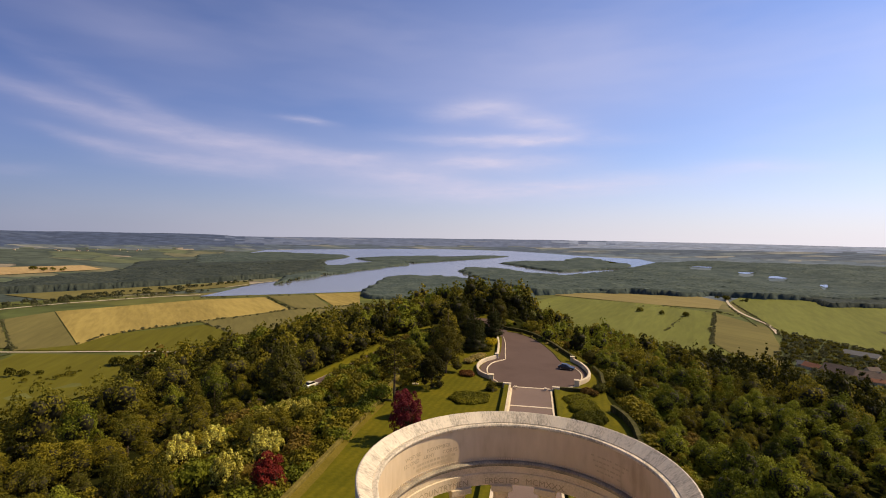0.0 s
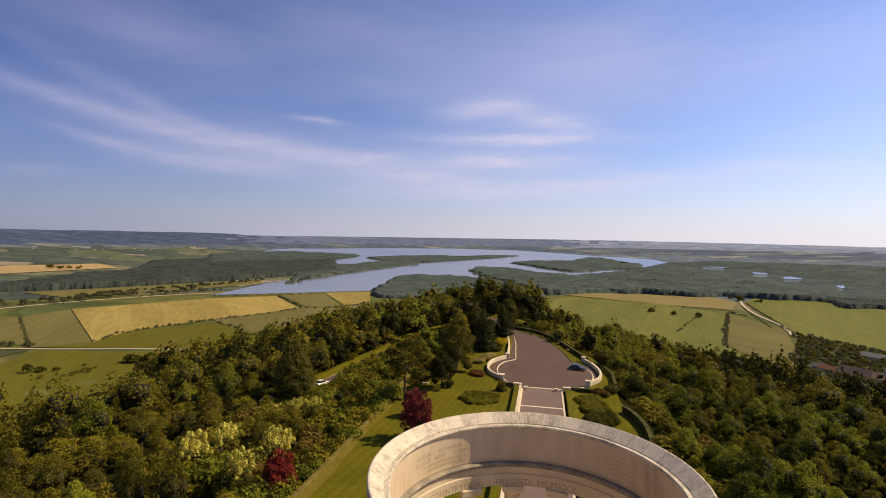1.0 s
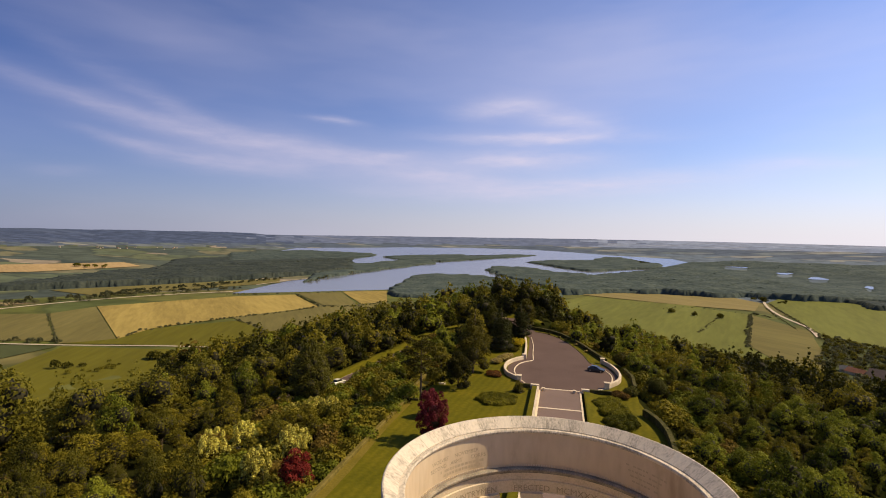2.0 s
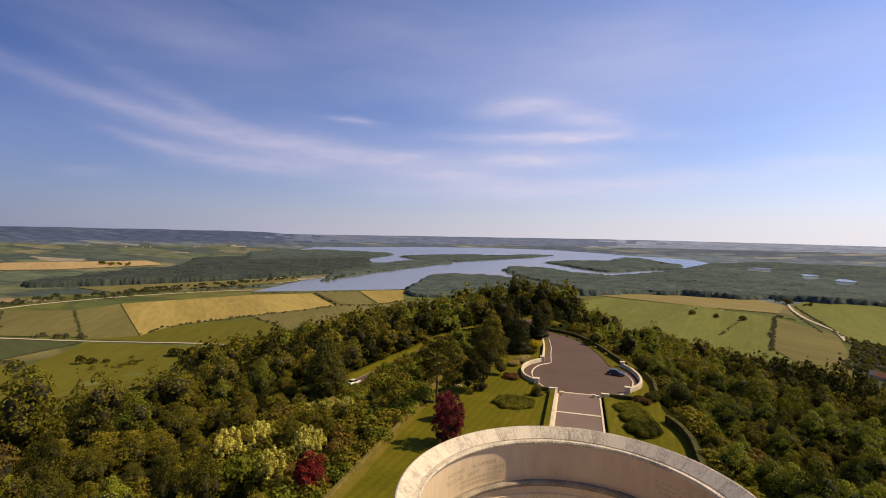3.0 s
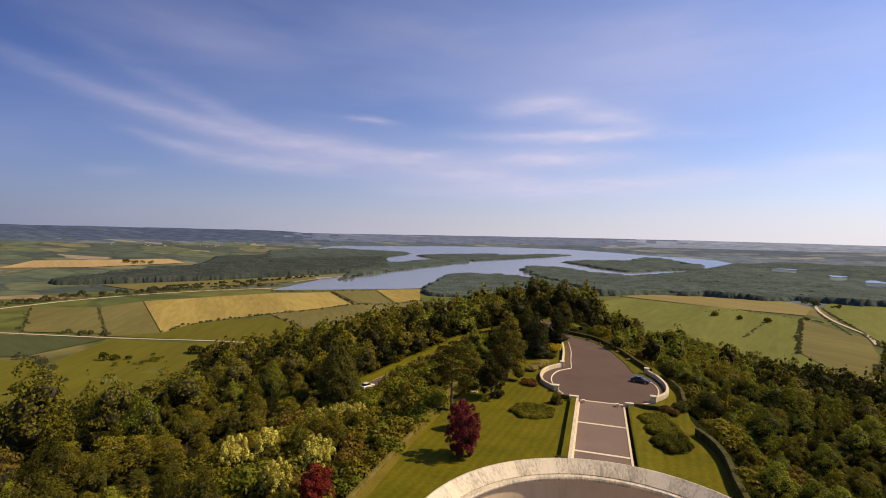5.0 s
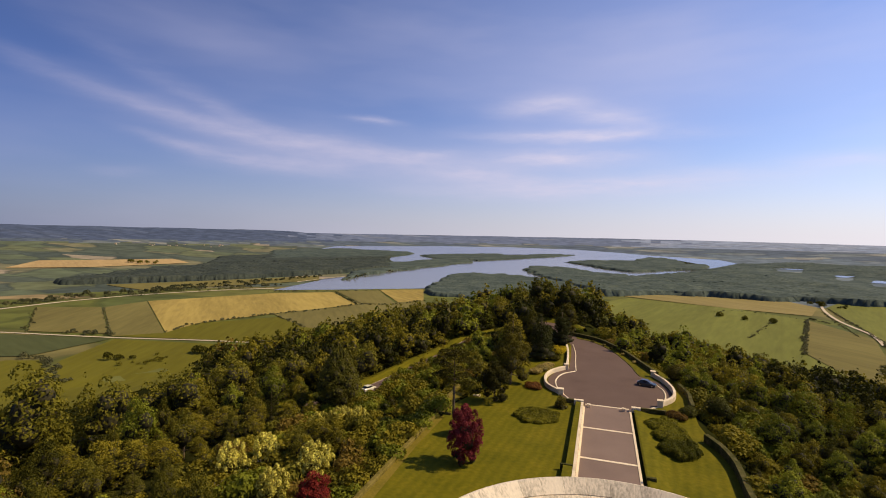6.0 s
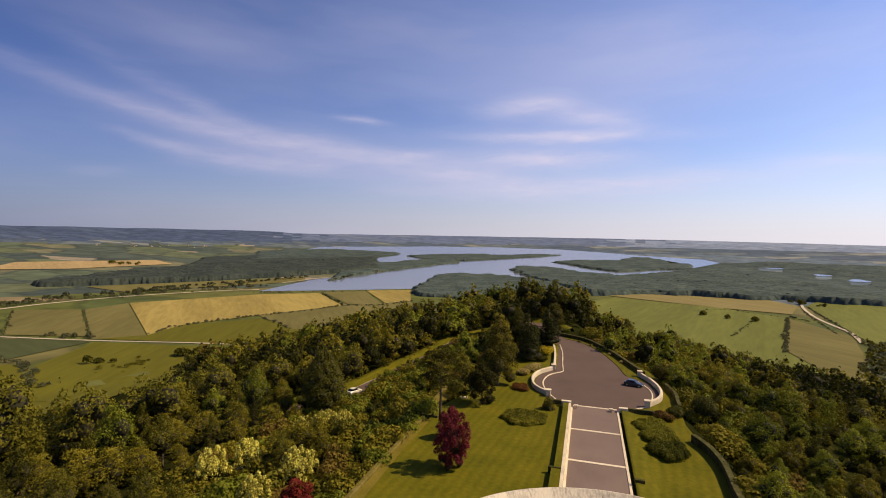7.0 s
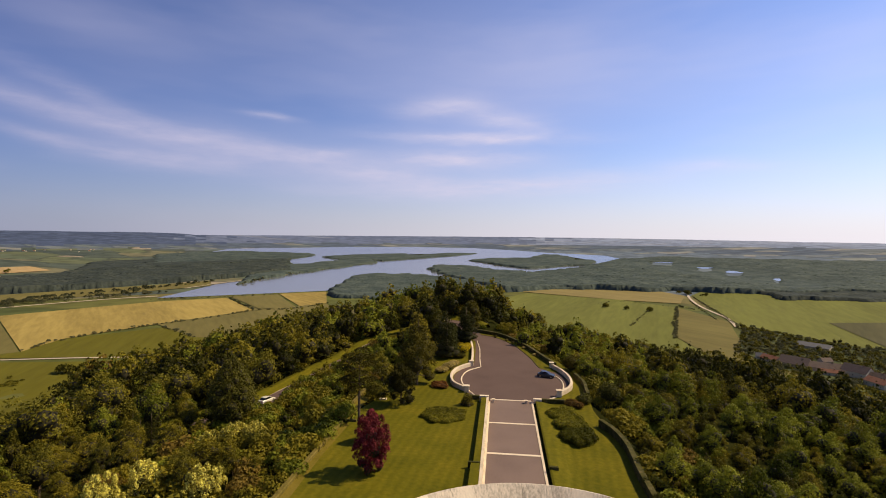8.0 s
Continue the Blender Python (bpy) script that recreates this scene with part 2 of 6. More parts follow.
HEDGE = leaf_mat("clipped_hedge_leaf", (0.035, 0.045, 0.010), (0.11, 0.115, 0.025))
JUNIPER = leaf_mat("juniper_leaf", (0.105, 0.115, 0.014), (0.33, 0.32, 0.036))
BEDGREEN = leaf_mat("clipped_juniper_leaf", (0.085, 0.100, 0.012), (0.29, 0.29, 0.032))
PALEBUSH = leaf_mat("pale_flowering_leaf", (0.14, 0.13, 0.03), (0.48, 0.42, 0.18))
RUSTGREEN = leaf_mat("russet_green_leaf", (0.07, 0.05, 0.012), (0.20, 0.13, 0.04))
# near-black filler inside crowns, so the gaps between leaves read as shade
CROWNSHADE = ramp_mat("shaded_twigs", [(0.3, (0.02, 0.018, 0.006)), (0.7, (0.045, 0.04, 0.014))], 0.4, fine=0.05, bump=0.3)
RUSTBUSH = leaf_mat("russet_leaf", (0.085, 0.040, 0.012), (0.25, 0.12, 0.04), 0.3, 0.5)
# willow's grey green, greyed further to include distance haze
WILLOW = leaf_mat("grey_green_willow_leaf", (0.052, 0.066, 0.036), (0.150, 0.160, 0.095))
# far tree tops, greyed and blued to stand for the haze before them
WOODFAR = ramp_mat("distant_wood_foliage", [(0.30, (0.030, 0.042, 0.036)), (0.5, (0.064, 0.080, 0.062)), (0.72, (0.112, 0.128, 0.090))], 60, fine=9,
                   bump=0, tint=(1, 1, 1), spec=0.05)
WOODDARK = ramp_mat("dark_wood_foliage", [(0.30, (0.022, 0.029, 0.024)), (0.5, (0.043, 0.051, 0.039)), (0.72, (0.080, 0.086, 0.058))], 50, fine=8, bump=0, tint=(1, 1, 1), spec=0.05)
WATER = ramp_mat("lake_water", [(0.3, (0.125, 0.130, 0.122)), (0.7, (0.165, 0.168, 0.156))], 400, rough=0.16, fine=6, bump=0.02, bump_scale=0.1, spec=0.5, tint=(1, 1, 1))


def field_mat(name, c, turn=0.0, lift=0.25):
    lo, hi = tuple(v * (1 - lift) for v in c), tuple(min(v * (1 + lift), 0.9) for v in c)
    return ramp_mat(name, [(0.3, lo), (0.5, c), (0.7, hi)], 90, rough=0.9, fine=9, stretch=(1, 0.12, 1), turn=turn, bump=0, spec=0.04)


GRASSG = field_mat("fresh_green_meadow", (0.134, 0.148, 0.041), -18)
PLOUGH = field_mat("dark_ploughed_strip", (0.085, 0.085, 0.045), -30)
WHEAT = field_mat("ripe_wheat_stubble", (0.295, 0.235, 0.080), 42, 0.35)
OLIVE = field_mat("olive_pasture", (0.142, 0.130, 0.052), 34)
BROWNF = field_mat("dry_brown_field", (0.21, 0.18, 0.082), 40)
GRASSF = field_mat("green_meadow", (0.108, 0.104, 0.015), 25)
GRASSD = field_mat("dark_green_crop", (0.066, 0.080, 0.038), 70)
TAN = field_mat("pale_tan_field", (0.36, 0.27, 0.15), 60)
TRACK = ramp_mat("pale_farm_track", [(0.3, (0.38, 0.33, 0.26)), (0.7, (0.55, 0.49, 0.40))], 8, bump=0)


# ---- the lie of the land ----
VALLEY = -150.0
SPINE = [((-6, -30), (-6, 75), 24.0), ((-2, 75), (-2, 112), 18.0), ((-9, 100), (-9, 125), 17.0), ((-5, 118), (-13, 165), 11.0), ((-13, 165), (-25, 240), 10.0)]
FAR_D = np.concatenate([np.linspace(1, 1500, 50), np.geomspace(1510, 4e6, 400)])
FAR_R = np.where(FAR_D < 1500, FAR_D, 1500 + 3200 * (1 - 1 / (1 + np.maximum(FAR_D - 1500, 0) / 3200)))
FAR_Z = 34.2 - FAR_R * 184.2 / FAR_D
REACH_AZ = [-180, -75, -60, -52, -44, -32, -20, -14, -8, 4, 9, 13, 18, 23, 30, 40, 60, 180]
REACH_L = [560, 560, 600, 560, 560, 500, 450, 480, 250, 260, 300, 340, 380, 450, 500, 520, 540, 560]


def spine_distance(x, y):
    best = np.full(np.shape(x), 1e9)
    for (ax, ay), (bx, by), r in SPINE:
        t = np.clip(((x - ax) * (bx - ax) + (y - ay) * (by - ay)) / ((bx - ax) ** 2 + (by - ay) ** 2), 0, 1)
        best = np.minimum(best, np.hypot(x - ax - t * (bx - ax), y - ay - t * (by - ay)) - r)
    return best


def hill_share(x, y):
    """0 on the hilltop, 1 at the foot of the hill."""
    az = np.degrees(np.arctan2(x + 2, y + 15))
    u = np.clip(spine_distance(x, y) / np.interp(az, REACH_AZ, REACH_L), 0, 1)
    return 0.55 * u * u * (3 - 2 * u) + 0.45 * u * (1 - u ** 3 + u * u)


def ground_z(x, y):
    x, y = np.asarray(x, float), np.asarray(y, float)
    r = np.hypot(x + 2, y + 15)
    z = np.interp(r, FAR_R, FAR_Z)
    z = np.where(r < 1500, VALLEY, z)
    az = np.degrees(np.arctan2(x + 2, y + 15))
    crest = np.interp(az, [-180, -95, -45, -37, -35.4, -34.2, -29, -20, 0, 10, 20, 30, 40, 60, 180], [22, 30, 31, 28, 24, 11, 11, 14, 14, 9, 0, -13, -22, 0, 22])
    near = np.interp(az, [-40, -30], [3950, 4280])
    z = z + crest * np.clip((r - near) / (0.75 * (4700 - near)), 0, 1) * (1 + 0.05 * np.sin(az * 0.9) + 0.03 * np.sin(az * 2.3 + 1))
    s, d = hill_share(x, y), np.clip(spine_distance(x, y) / 5, 0, 1)
    return np.where(s < 1, VALLEY * s - 1.6 * d * d * (3 - 2 * d), z)


def mesh_object(name, verts, faces, material, parent=None, smooth=False):
    me = bpy.data.meshes.new(name)
    me.from_pydata(verts, [], faces)
    me.materials.append(material)
    if smooth:
        me.polygons.foreach_set("use_smooth", [True] * len(me.polygons))
    ob = new(name, me)
    if parent:
        ob.parent = parent
    return ob


def part(name, bm, material, parent, label="", smooth=False):
    me = bpy.data.meshes.new(name)
    bmesh.ops.recalc_face_normals(bm, faces=bm.faces[:])
    bm.to_mesh(me)
    bm.free()
    me.materials.append(material)
    if smooth:
        me.polygons.foreach_set("use_smooth", [True] * len(me.polygons))
    ob = new(name, me)
    ob.parent = parent
    if label:
        tagged(ob, label)
    return ob


def big_mesh(name, verts, quads, material, parent=None, smooth=False):
    """A mesh straight from arrays: verts (n, 3), faces (m, 3) or (m, 4)."""
    quads = np.asarray(quads)
    size = quads.shape[1]
    me = bpy.data.meshes.new(name)
    me.vertices.add(len(verts))
    me.vertices.foreach_set("co", np.asarray(verts, np.float32).ravel())
    me.loops.add(len(quads) * size)
    me.loops.foreach_set("vertex_index", np.asarray(quads, np.int32).ravel())
    me.polygons.add(len(quads))
    me.polygons.foreach_set("loop_start", np.arange(0, len(quads) * size, size, dtype=np.int32))
    me.polygons.foreach_set("loop_total", np.full(len(quads), size, dtype=np.int32))
    me.update(calc_edges=True)
    me.materials.append(material)
    if smooth:
        me.polygons.foreach_set("use_smooth", [True] * len(me.polygons))
    ob = new(name, me)
    if parent:
        ob.parent = parent
    return ob


def box(bm, x0, x1, y0, y1, z0, z1):
    v = [bm.verts.new((x, y, z)) for z in (z0, z1) for x, y in ((x0, y0), (x1, y0), (x1, y1), (x0, y1))]
    for f in ((3, 2, 1, 0), (4, 5, 6, 7), (0, 1, 5, 4), (1, 2, 6, 5), (2, 3, 7, 6), (3, 0, 4, 7)):
        bm.faces.new([v[i] for i in f])
    return v


def ground_sheet():
    radii = np.concatenate([[0.0], np.linspace(6, 260, 55), np.geomspace(266, 4700, 120)])
    turns = 360
    th = np.linspace(0, 2 * np.pi, turns, endpoint=False)
    x = -2 + radii[1:, None] * np.sin(th)
    y = -15 + radii[1:, None] * np.cos(th)
    z = ground_z(x, y) - 0.06
    verts = np.concatenate([[[-2, -15, -0.06]], np.stack([x, y, z], -1).reshape(-1, 3)])
    i, j = np.meshgrid(np.arange(len(radii) - 2), np.arange(turns), indexing="ij")
    k = (j + 1) % turns
    q = np.stack([1 + i * turns + j, 1 + i * turns + k, 1 + (i + 1) * turns + k, 1 + (i + 1) * turns + j], -1).reshape(-1, 4)[:, ::-1]
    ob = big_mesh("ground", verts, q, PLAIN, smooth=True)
    ob.data.materials.append(SHADESOIL)
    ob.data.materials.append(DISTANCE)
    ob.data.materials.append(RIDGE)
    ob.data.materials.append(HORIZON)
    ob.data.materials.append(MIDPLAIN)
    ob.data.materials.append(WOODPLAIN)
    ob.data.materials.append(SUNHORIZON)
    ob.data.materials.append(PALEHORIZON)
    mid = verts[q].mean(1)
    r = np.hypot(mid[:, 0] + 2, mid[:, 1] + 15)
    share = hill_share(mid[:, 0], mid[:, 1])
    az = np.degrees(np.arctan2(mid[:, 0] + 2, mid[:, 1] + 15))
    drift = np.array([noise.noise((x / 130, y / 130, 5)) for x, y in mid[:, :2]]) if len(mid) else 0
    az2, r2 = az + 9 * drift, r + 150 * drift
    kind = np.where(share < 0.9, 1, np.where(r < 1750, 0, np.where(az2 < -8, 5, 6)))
    # farther rings take bluer, paler materials that carry the haze in their colour
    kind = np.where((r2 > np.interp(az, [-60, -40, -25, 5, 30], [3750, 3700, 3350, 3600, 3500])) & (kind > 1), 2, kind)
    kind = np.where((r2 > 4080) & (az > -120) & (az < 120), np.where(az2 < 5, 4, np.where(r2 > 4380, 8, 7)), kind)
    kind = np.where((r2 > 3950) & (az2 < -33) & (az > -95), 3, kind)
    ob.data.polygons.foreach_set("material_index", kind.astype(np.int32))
    return tagged(ob, "wooded hilltop falling to a plain of fields and woods", "ground", kind="structure")


def plain_mat(name, stops, cell, turn):
    """Patchwork of far fields, woods and hedges; wooded soil on the hill."""
    m = bpy.data.materials.new(name)
    m.use_nodes = True
    nt = m.node_tree
    n, l = nt.nodes, nt.links
    b = n["Principled BSDF"]
    b.inputs["Roughness"].default_value = 0.95
    b.inputs["Specular IOR Level"].default_value = 0.1
    geo, mp = n.new("ShaderNodeNewGeometry"), n.new("ShaderNodeMapping")
    mp.inputs["Scale"].default_value = (1 / cell[0], 1 / cell[1], 0)
    mp.inputs["Rotation"].default_value = (0, 0, radians(turn))
    l.new(geo.outputs["Position"], mp.inputs["Vector"])
    drift, move = n.new("ShaderNodeTexNoise"), n.new("ShaderNodeVectorMath")
    drift.inputs["Scale"].default_value, drift.inputs["Detail"].default_value = 1.6, 3
    l.new(mp.outputs[0], drift.inputs["Vector"])
    move.operation = "MULTIPLY_ADD"
    move.inputs[1].default_value = (0.55, 0.55, 0)
    l.new(drift.outputs["Color"], move.inputs[0])
    l.new(mp.outputs[0], move.inputs[2])
    vo, edge = n.new("ShaderNodeTexVoronoi"), n.new("ShaderNodeTexVoronoi")
    edge.feature = "DISTANCE_TO_EDGE"
    for v in (vo, edge):
        v.inputs["Scale"].default_value = 1.0
        l.new(move.outputs[0], v.inputs["Vector"])
    sep = n.new("ShaderNodeSeparateColor")
    l.new(vo.outputs["Color"], sep.inputs[0])
    cr = n.new("ShaderNodeValToRGB")
    cr.color_ramp.interpolation = "CONSTANT"
    el = cr.color_ramp.elements
    while len(el) < len(stops):
        el.new(0.5)
    for e, (p, c) in zip(el, stops):
        e.position, e.color = p, (*c, 1)
    l.new(sep.outputs[0], cr.inputs[0])
    no = n.new("ShaderNodeTexNoise")
    no.inputs["Scale"].default_value = 1 / 70
    no.inputs["Detail"].default_value = 8
    l.new(geo.outputs["Position"], no.inputs["Vector"])
    mix = n.new("ShaderNodeMix")
    mix.data_type, mix.blend_type = "RGBA", "MULTIPLY"
    mix.inputs["Factor"].default_value = 0.8
    gr = n.new("ShaderNodeValToRGB")
    gr.color_ramp.elements[0].position, gr.color_ramp.elements[0].color = 0.3, (0.6, 0.6, 0.6, 1)
    gr.color_ramp.elements[1].position, gr.color_ramp.elements[1].color = 0.7, (1.25, 1.25, 1.25, 1)
    l.new(no.outputs["Fac"], gr.inputs[0])
    l.new(cr.outputs[0], mix.inputs["A"])
    l.new(gr.outputs[0], mix.inputs["B"])
    hedge, line = n.new("ShaderNodeMix"), n.new("ShaderNodeMapRange")
    line.inputs["From Min"].default_value, line.inputs["From Max"].default_value = 0.02, 0.05
    line.inputs["To Min"].default_value, line.inputs["To Max"].default_value = 0.55, 0.0
    l.new(edge.outputs["Distance"], line.inputs["Value"])
    hedge.data_type = "RGBA"
    hedge.inputs["B"].default_value = (*(0.6 * min(c[k] for p, c in stops) for k in range(3)), 1)
    l.new(line.outputs["Result"], hedge.inputs["Factor"])
    l.new(mix.outputs["Result"], hedge.inputs["A"])
    l.new(hedge.outputs["Result"], b.inputs["Base Color"])
    return m


PLAIN = plain_mat("plain_of_fields", [(0.0, (0.105, 0.110, 0.022)), (0.40, (0.125, 0.122, 0.028)), (0.66, (0.16, 0.135, 0.042)), (0.80, (0.085, 0.098, 0.025)),
                                     (0.92, (0.26, 0.19, 0.085))], (420, 300), 24)
# aerial haze is mixed into the base colours of this far country
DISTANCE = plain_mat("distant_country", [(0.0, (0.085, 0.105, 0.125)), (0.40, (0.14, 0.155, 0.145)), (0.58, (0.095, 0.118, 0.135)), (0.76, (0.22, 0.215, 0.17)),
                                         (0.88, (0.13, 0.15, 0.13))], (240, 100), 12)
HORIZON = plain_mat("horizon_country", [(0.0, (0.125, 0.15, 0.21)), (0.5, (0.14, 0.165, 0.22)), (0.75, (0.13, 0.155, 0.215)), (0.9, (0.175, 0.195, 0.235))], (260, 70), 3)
# towards the sun the haze put into the colour is lighter
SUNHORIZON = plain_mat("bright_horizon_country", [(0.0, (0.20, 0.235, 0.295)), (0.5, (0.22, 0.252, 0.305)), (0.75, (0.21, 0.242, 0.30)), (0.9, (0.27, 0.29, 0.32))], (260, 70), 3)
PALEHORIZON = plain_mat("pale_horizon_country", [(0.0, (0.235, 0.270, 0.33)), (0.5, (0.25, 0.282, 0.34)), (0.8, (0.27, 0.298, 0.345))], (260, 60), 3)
# fields and woods greyed, with thinner haze in the colour
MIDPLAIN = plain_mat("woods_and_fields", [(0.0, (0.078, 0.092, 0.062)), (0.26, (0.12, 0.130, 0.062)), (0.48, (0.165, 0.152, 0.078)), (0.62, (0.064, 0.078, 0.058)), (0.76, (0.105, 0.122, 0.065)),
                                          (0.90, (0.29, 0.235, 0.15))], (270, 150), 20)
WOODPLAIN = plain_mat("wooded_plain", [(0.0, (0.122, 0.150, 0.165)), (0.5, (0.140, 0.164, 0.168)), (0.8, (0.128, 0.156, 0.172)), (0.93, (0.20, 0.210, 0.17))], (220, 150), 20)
# slate blue of the ridge is haze put into the woods' colour
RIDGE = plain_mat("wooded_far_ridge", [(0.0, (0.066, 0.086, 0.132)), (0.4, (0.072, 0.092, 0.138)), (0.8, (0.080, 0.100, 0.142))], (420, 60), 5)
ground_sheet()


def patch(name, pts, material, label, category, lift=None, step=60.0, z=None):
    """A sheet of the setting that lies on the ground, with the outline pts in plan."""
    bm = bmesh.new()
    f = bm.faces.new([bm.verts.new((x, y, 0)) for x, y in pts])
    bmesh.ops.triangulate(bm, faces=[f])
    if step:
        for axis in (0, 1):
            lo, hi = min(p[axis] for p in pts), max(p[axis] for p in pts)
            for k in range(1, int((hi - lo) / step) + 1):
                co, no = [0, 0, 0], [0, 0, 0]
                co[axis], no[axis] = lo + k * step, 1
                bmesh.ops.bisect_plane(bm, geom=bm.verts[:] + bm.edges[:] + bm.faces[:], plane_co=co, plane_no=no)
    for v in bm.verts:
        r = math.hypot(v.co.x + 2, v.co.y + 15)
        v.co.z = z if z is not None else float(ground_z(v.co.x, v.co.y)) + (lift if lift is not None else 0.2 + r * 0.0008)
    for f in bm.faces:
        if f.normal.z < 0:
            f.normal_flip()
    ob = part(name, bm, material, None)
    return tagged(ob, label, category, kind="structure")


def strip(name, pts, width, material, label, category, lift=0.3, fine=12.0):
    """A road or track of even width along a line in plan."""
    p = smooth_line(pts, fine)
    verts, faces = [], []
    for i, q in enumerate(p):
        d = (p[min(i + 1, len(p) - 1)] - p[max(i - 1, 0)])
        nx, ny = -d[1], d[0]
        k = width / 2 / max(math.hypot(nx, ny), 1e-6)
        zz = float(ground_z(q[0], q[1])) + lift
        verts += [(q[0] + nx * k, q[1] + ny * k, zz), (q[0] - nx * k, q[1] - ny * k, zz)]
        if i:
            faces.append((2 * i - 2, 2 * i - 1, 2 * i + 1, 2 * i))
    return tagged(mesh_object(name, verts, faces, material), label, category, kind="structure")


def smooth_line(pts, fine):
    """Points every `fine` metres along a Catmull-Rom line."""
    p = [np.array(q, float) for q in pts]
    p = [2 * p[0] - p[1]] + p + [2 * p[-1] - p[-2]]
    out = []
    for i in range(1, len(p) - 2):
        k = max(2, int(np.linalg.norm(p[i + 1] - p[i]) / fine))
        for t in np.linspace(0, 1, k, endpoint=False):
            out.append(0.5 * (2 * p[i] + (p[i + 1] - p[i - 1]) * t + (2 * p[i - 1] - 5 * p[i] + 4 * p[i + 1] - p[i + 2]) * t * t
                              + (3 * p[i] - p[i - 1] - 3 * p[i + 1] + p[i + 2]) * t ** 3))
    return out + [p[-2]]


# ---- the valley: water, fields, tracks ----
patch("lake", [(-1008, 1293), (-824, 1410), (-592, 1567), (-582, 1725), (-461, 1909), (-265, 1980), (-115, 1927), (-23, 2166), (121, 2306), (215, 2317), (392, 2505), (522, 2756), (712, 3039), (666, 3209), (512, 3309), (313, 3406), (72, 3575), (-209, 3704), (-674, 3717), (-1164, 3576), (-1657, 3258), (-1855, 3105), (-1839, 2857), (-1488, 2843), (-1180, 2874), (-1169, 2800), (-1233, 2644), (-1098, 2444), (-866, 2297), (-920, 2098), (-965, 1893), (-1046, 1681)],
      WATER, "wide still lake reflecting the pale sky", "lake", lift=0.6)


def pond_outline(x, y, along, across):
    """A drawn-out uneven oval, its long axis pointing away from the hill."""
    a = math.atan2(x + 2, y + 15)
    pts = []
    for k in range(16):
        q = 2 * math.pi * k / 16
        w = 1 + 0.18 * math.sin(3 * q + x) + 0.1 * math.sin(2 * q + y)
        u, v = along * w * math.cos(q), across * w * math.sin(q)
        pts.append((x + u * math.sin(a) + v * math.cos(a), y + u * math.cos(a) - v * math.sin(a)))
    return pts


PONDS = [pond_outline(*p) for p in ((892, 2818, 34, 62), (1010, 2545, 40, 34), (1064, 2365, 44, 36), (1112, 2095, 48, 13))]
for pts in PONDS:
    patch("pond", pts, WATER, "small pond among the woods", "pond", lift=1.5)
LAKESIDE_FIELDS = [
    ("wheat_field", WHEAT, "golden harvested wheat field", [(-1127, 941), (-749, 656), (-770, 752), (-711, 911), (-614, 1119), (-809, 1330), (-951, 1225)]),
    ("pasture", OLIVE, "olive green pasture beside the lake", [(-816, 1360), (-611, 1144), (-529, 1183), (-702, 1436)]),
    ("wheat_field", WHEAT, "small golden wheat field", [(-705, 1453), (-531, 1207), (-480, 1270), (-580, 1535)]),
    ("pasture", OLIVE, "dull olive pasture", [(-1258, 758), (-974, 570), (-830, 610), (-1129, 819)]),
    ("pasture", OLIVE, "dull olive pasture", [(-1123, 822), (-804, 596), (-749, 653), (-1127, 938)]),
    ("meadow", GRASSF, "green meadow below the wheat", [(-800, 600), (-629, 640), (-400, 660), (-430, 800), (-559, 799), (-671, 879), (-770, 748), (-749, 656)]),
    ("meadow", GRASSG, "bright green meadow", [(-140, 1180), (1, 1479), (86, 1617), (355, 1487), (466, 1352), (323, 940), (330, 640), (100, 640), (-60, 700)])]
EAST_FIELDS = [
    ("dry_field", BROWNF, "dry brown field by the wood", [(71, 1653), (159, 1897), (218, 1762), (545, 1717), (583, 1616), (506, 1433), (355, 1487)]),
    ("pasture", OLIVE, "olive pasture between hedges", [(470, 1345), (505, 1135), (440, 946), (420, 700), (330, 640), (326, 941)]),
    ("meadow", GRASSG, "wide green meadow beyond the track", [(607, 1626), (758, 1852), (783, 1689), (1447, 1639), (1676, 887), (620, 880), (508, 1087)]),
    ("meadow", GRASSF, "green meadow with scattered bushes", [(-717, 456), (-779, 582), (-606, 617), (-480, 560), (-400, 380), (-609, 340)]),
    ("pasture", OLIVE, "olive pasture below the lake", [(-671, 879), (-559, 799), (-400, 800), (-380, 1100), (-480, 1265), (-531, 1205), (-614, 1115), (-711, 908)]),
    ("crop_field", GRASSD, "dark green crop field", [(-1260, 488), (-981, 540), (-787, 583), (-785, 456), (-809, 442), (-1040, 390)])]
NEAR_FIELDS = [
    ("meadow", GRASSF, "green meadow on the lower slope", [(-600, 345), (-480, 540), (-400, 375), (-300, 250), (-420, 120), (-640, 160), (-790, 290), (-640, 295), (-628, 335)]),
    ("meadow", GRASSF, "green meadow", [(-785, 429), (-744, 445), (-615, 386), (-630, 300), (-800, 300)])]
FIELDS = LAKESIDE_FIELDS + EAST_FIELDS + NEAR_FIELDS
for nm, mt, lb, pts in FIELDS:
    patch(nm, pts, mt, lb, "field")
strip("farm_track", [(-1400, 470), (-997, 549), (-791, 591), (-629, 635), (-500, 660)], 6, TRACK, "pale gravel farm track", "track", lift=1.0)
strip("farm_track", [(622, 1701), (585, 1586), (557, 1470), (538, 1364), (529, 1273), (524, 1194), (505, 1115), (489, 1064)], 7, TRACK, "pale winding farm track", "track", lift=1.6)


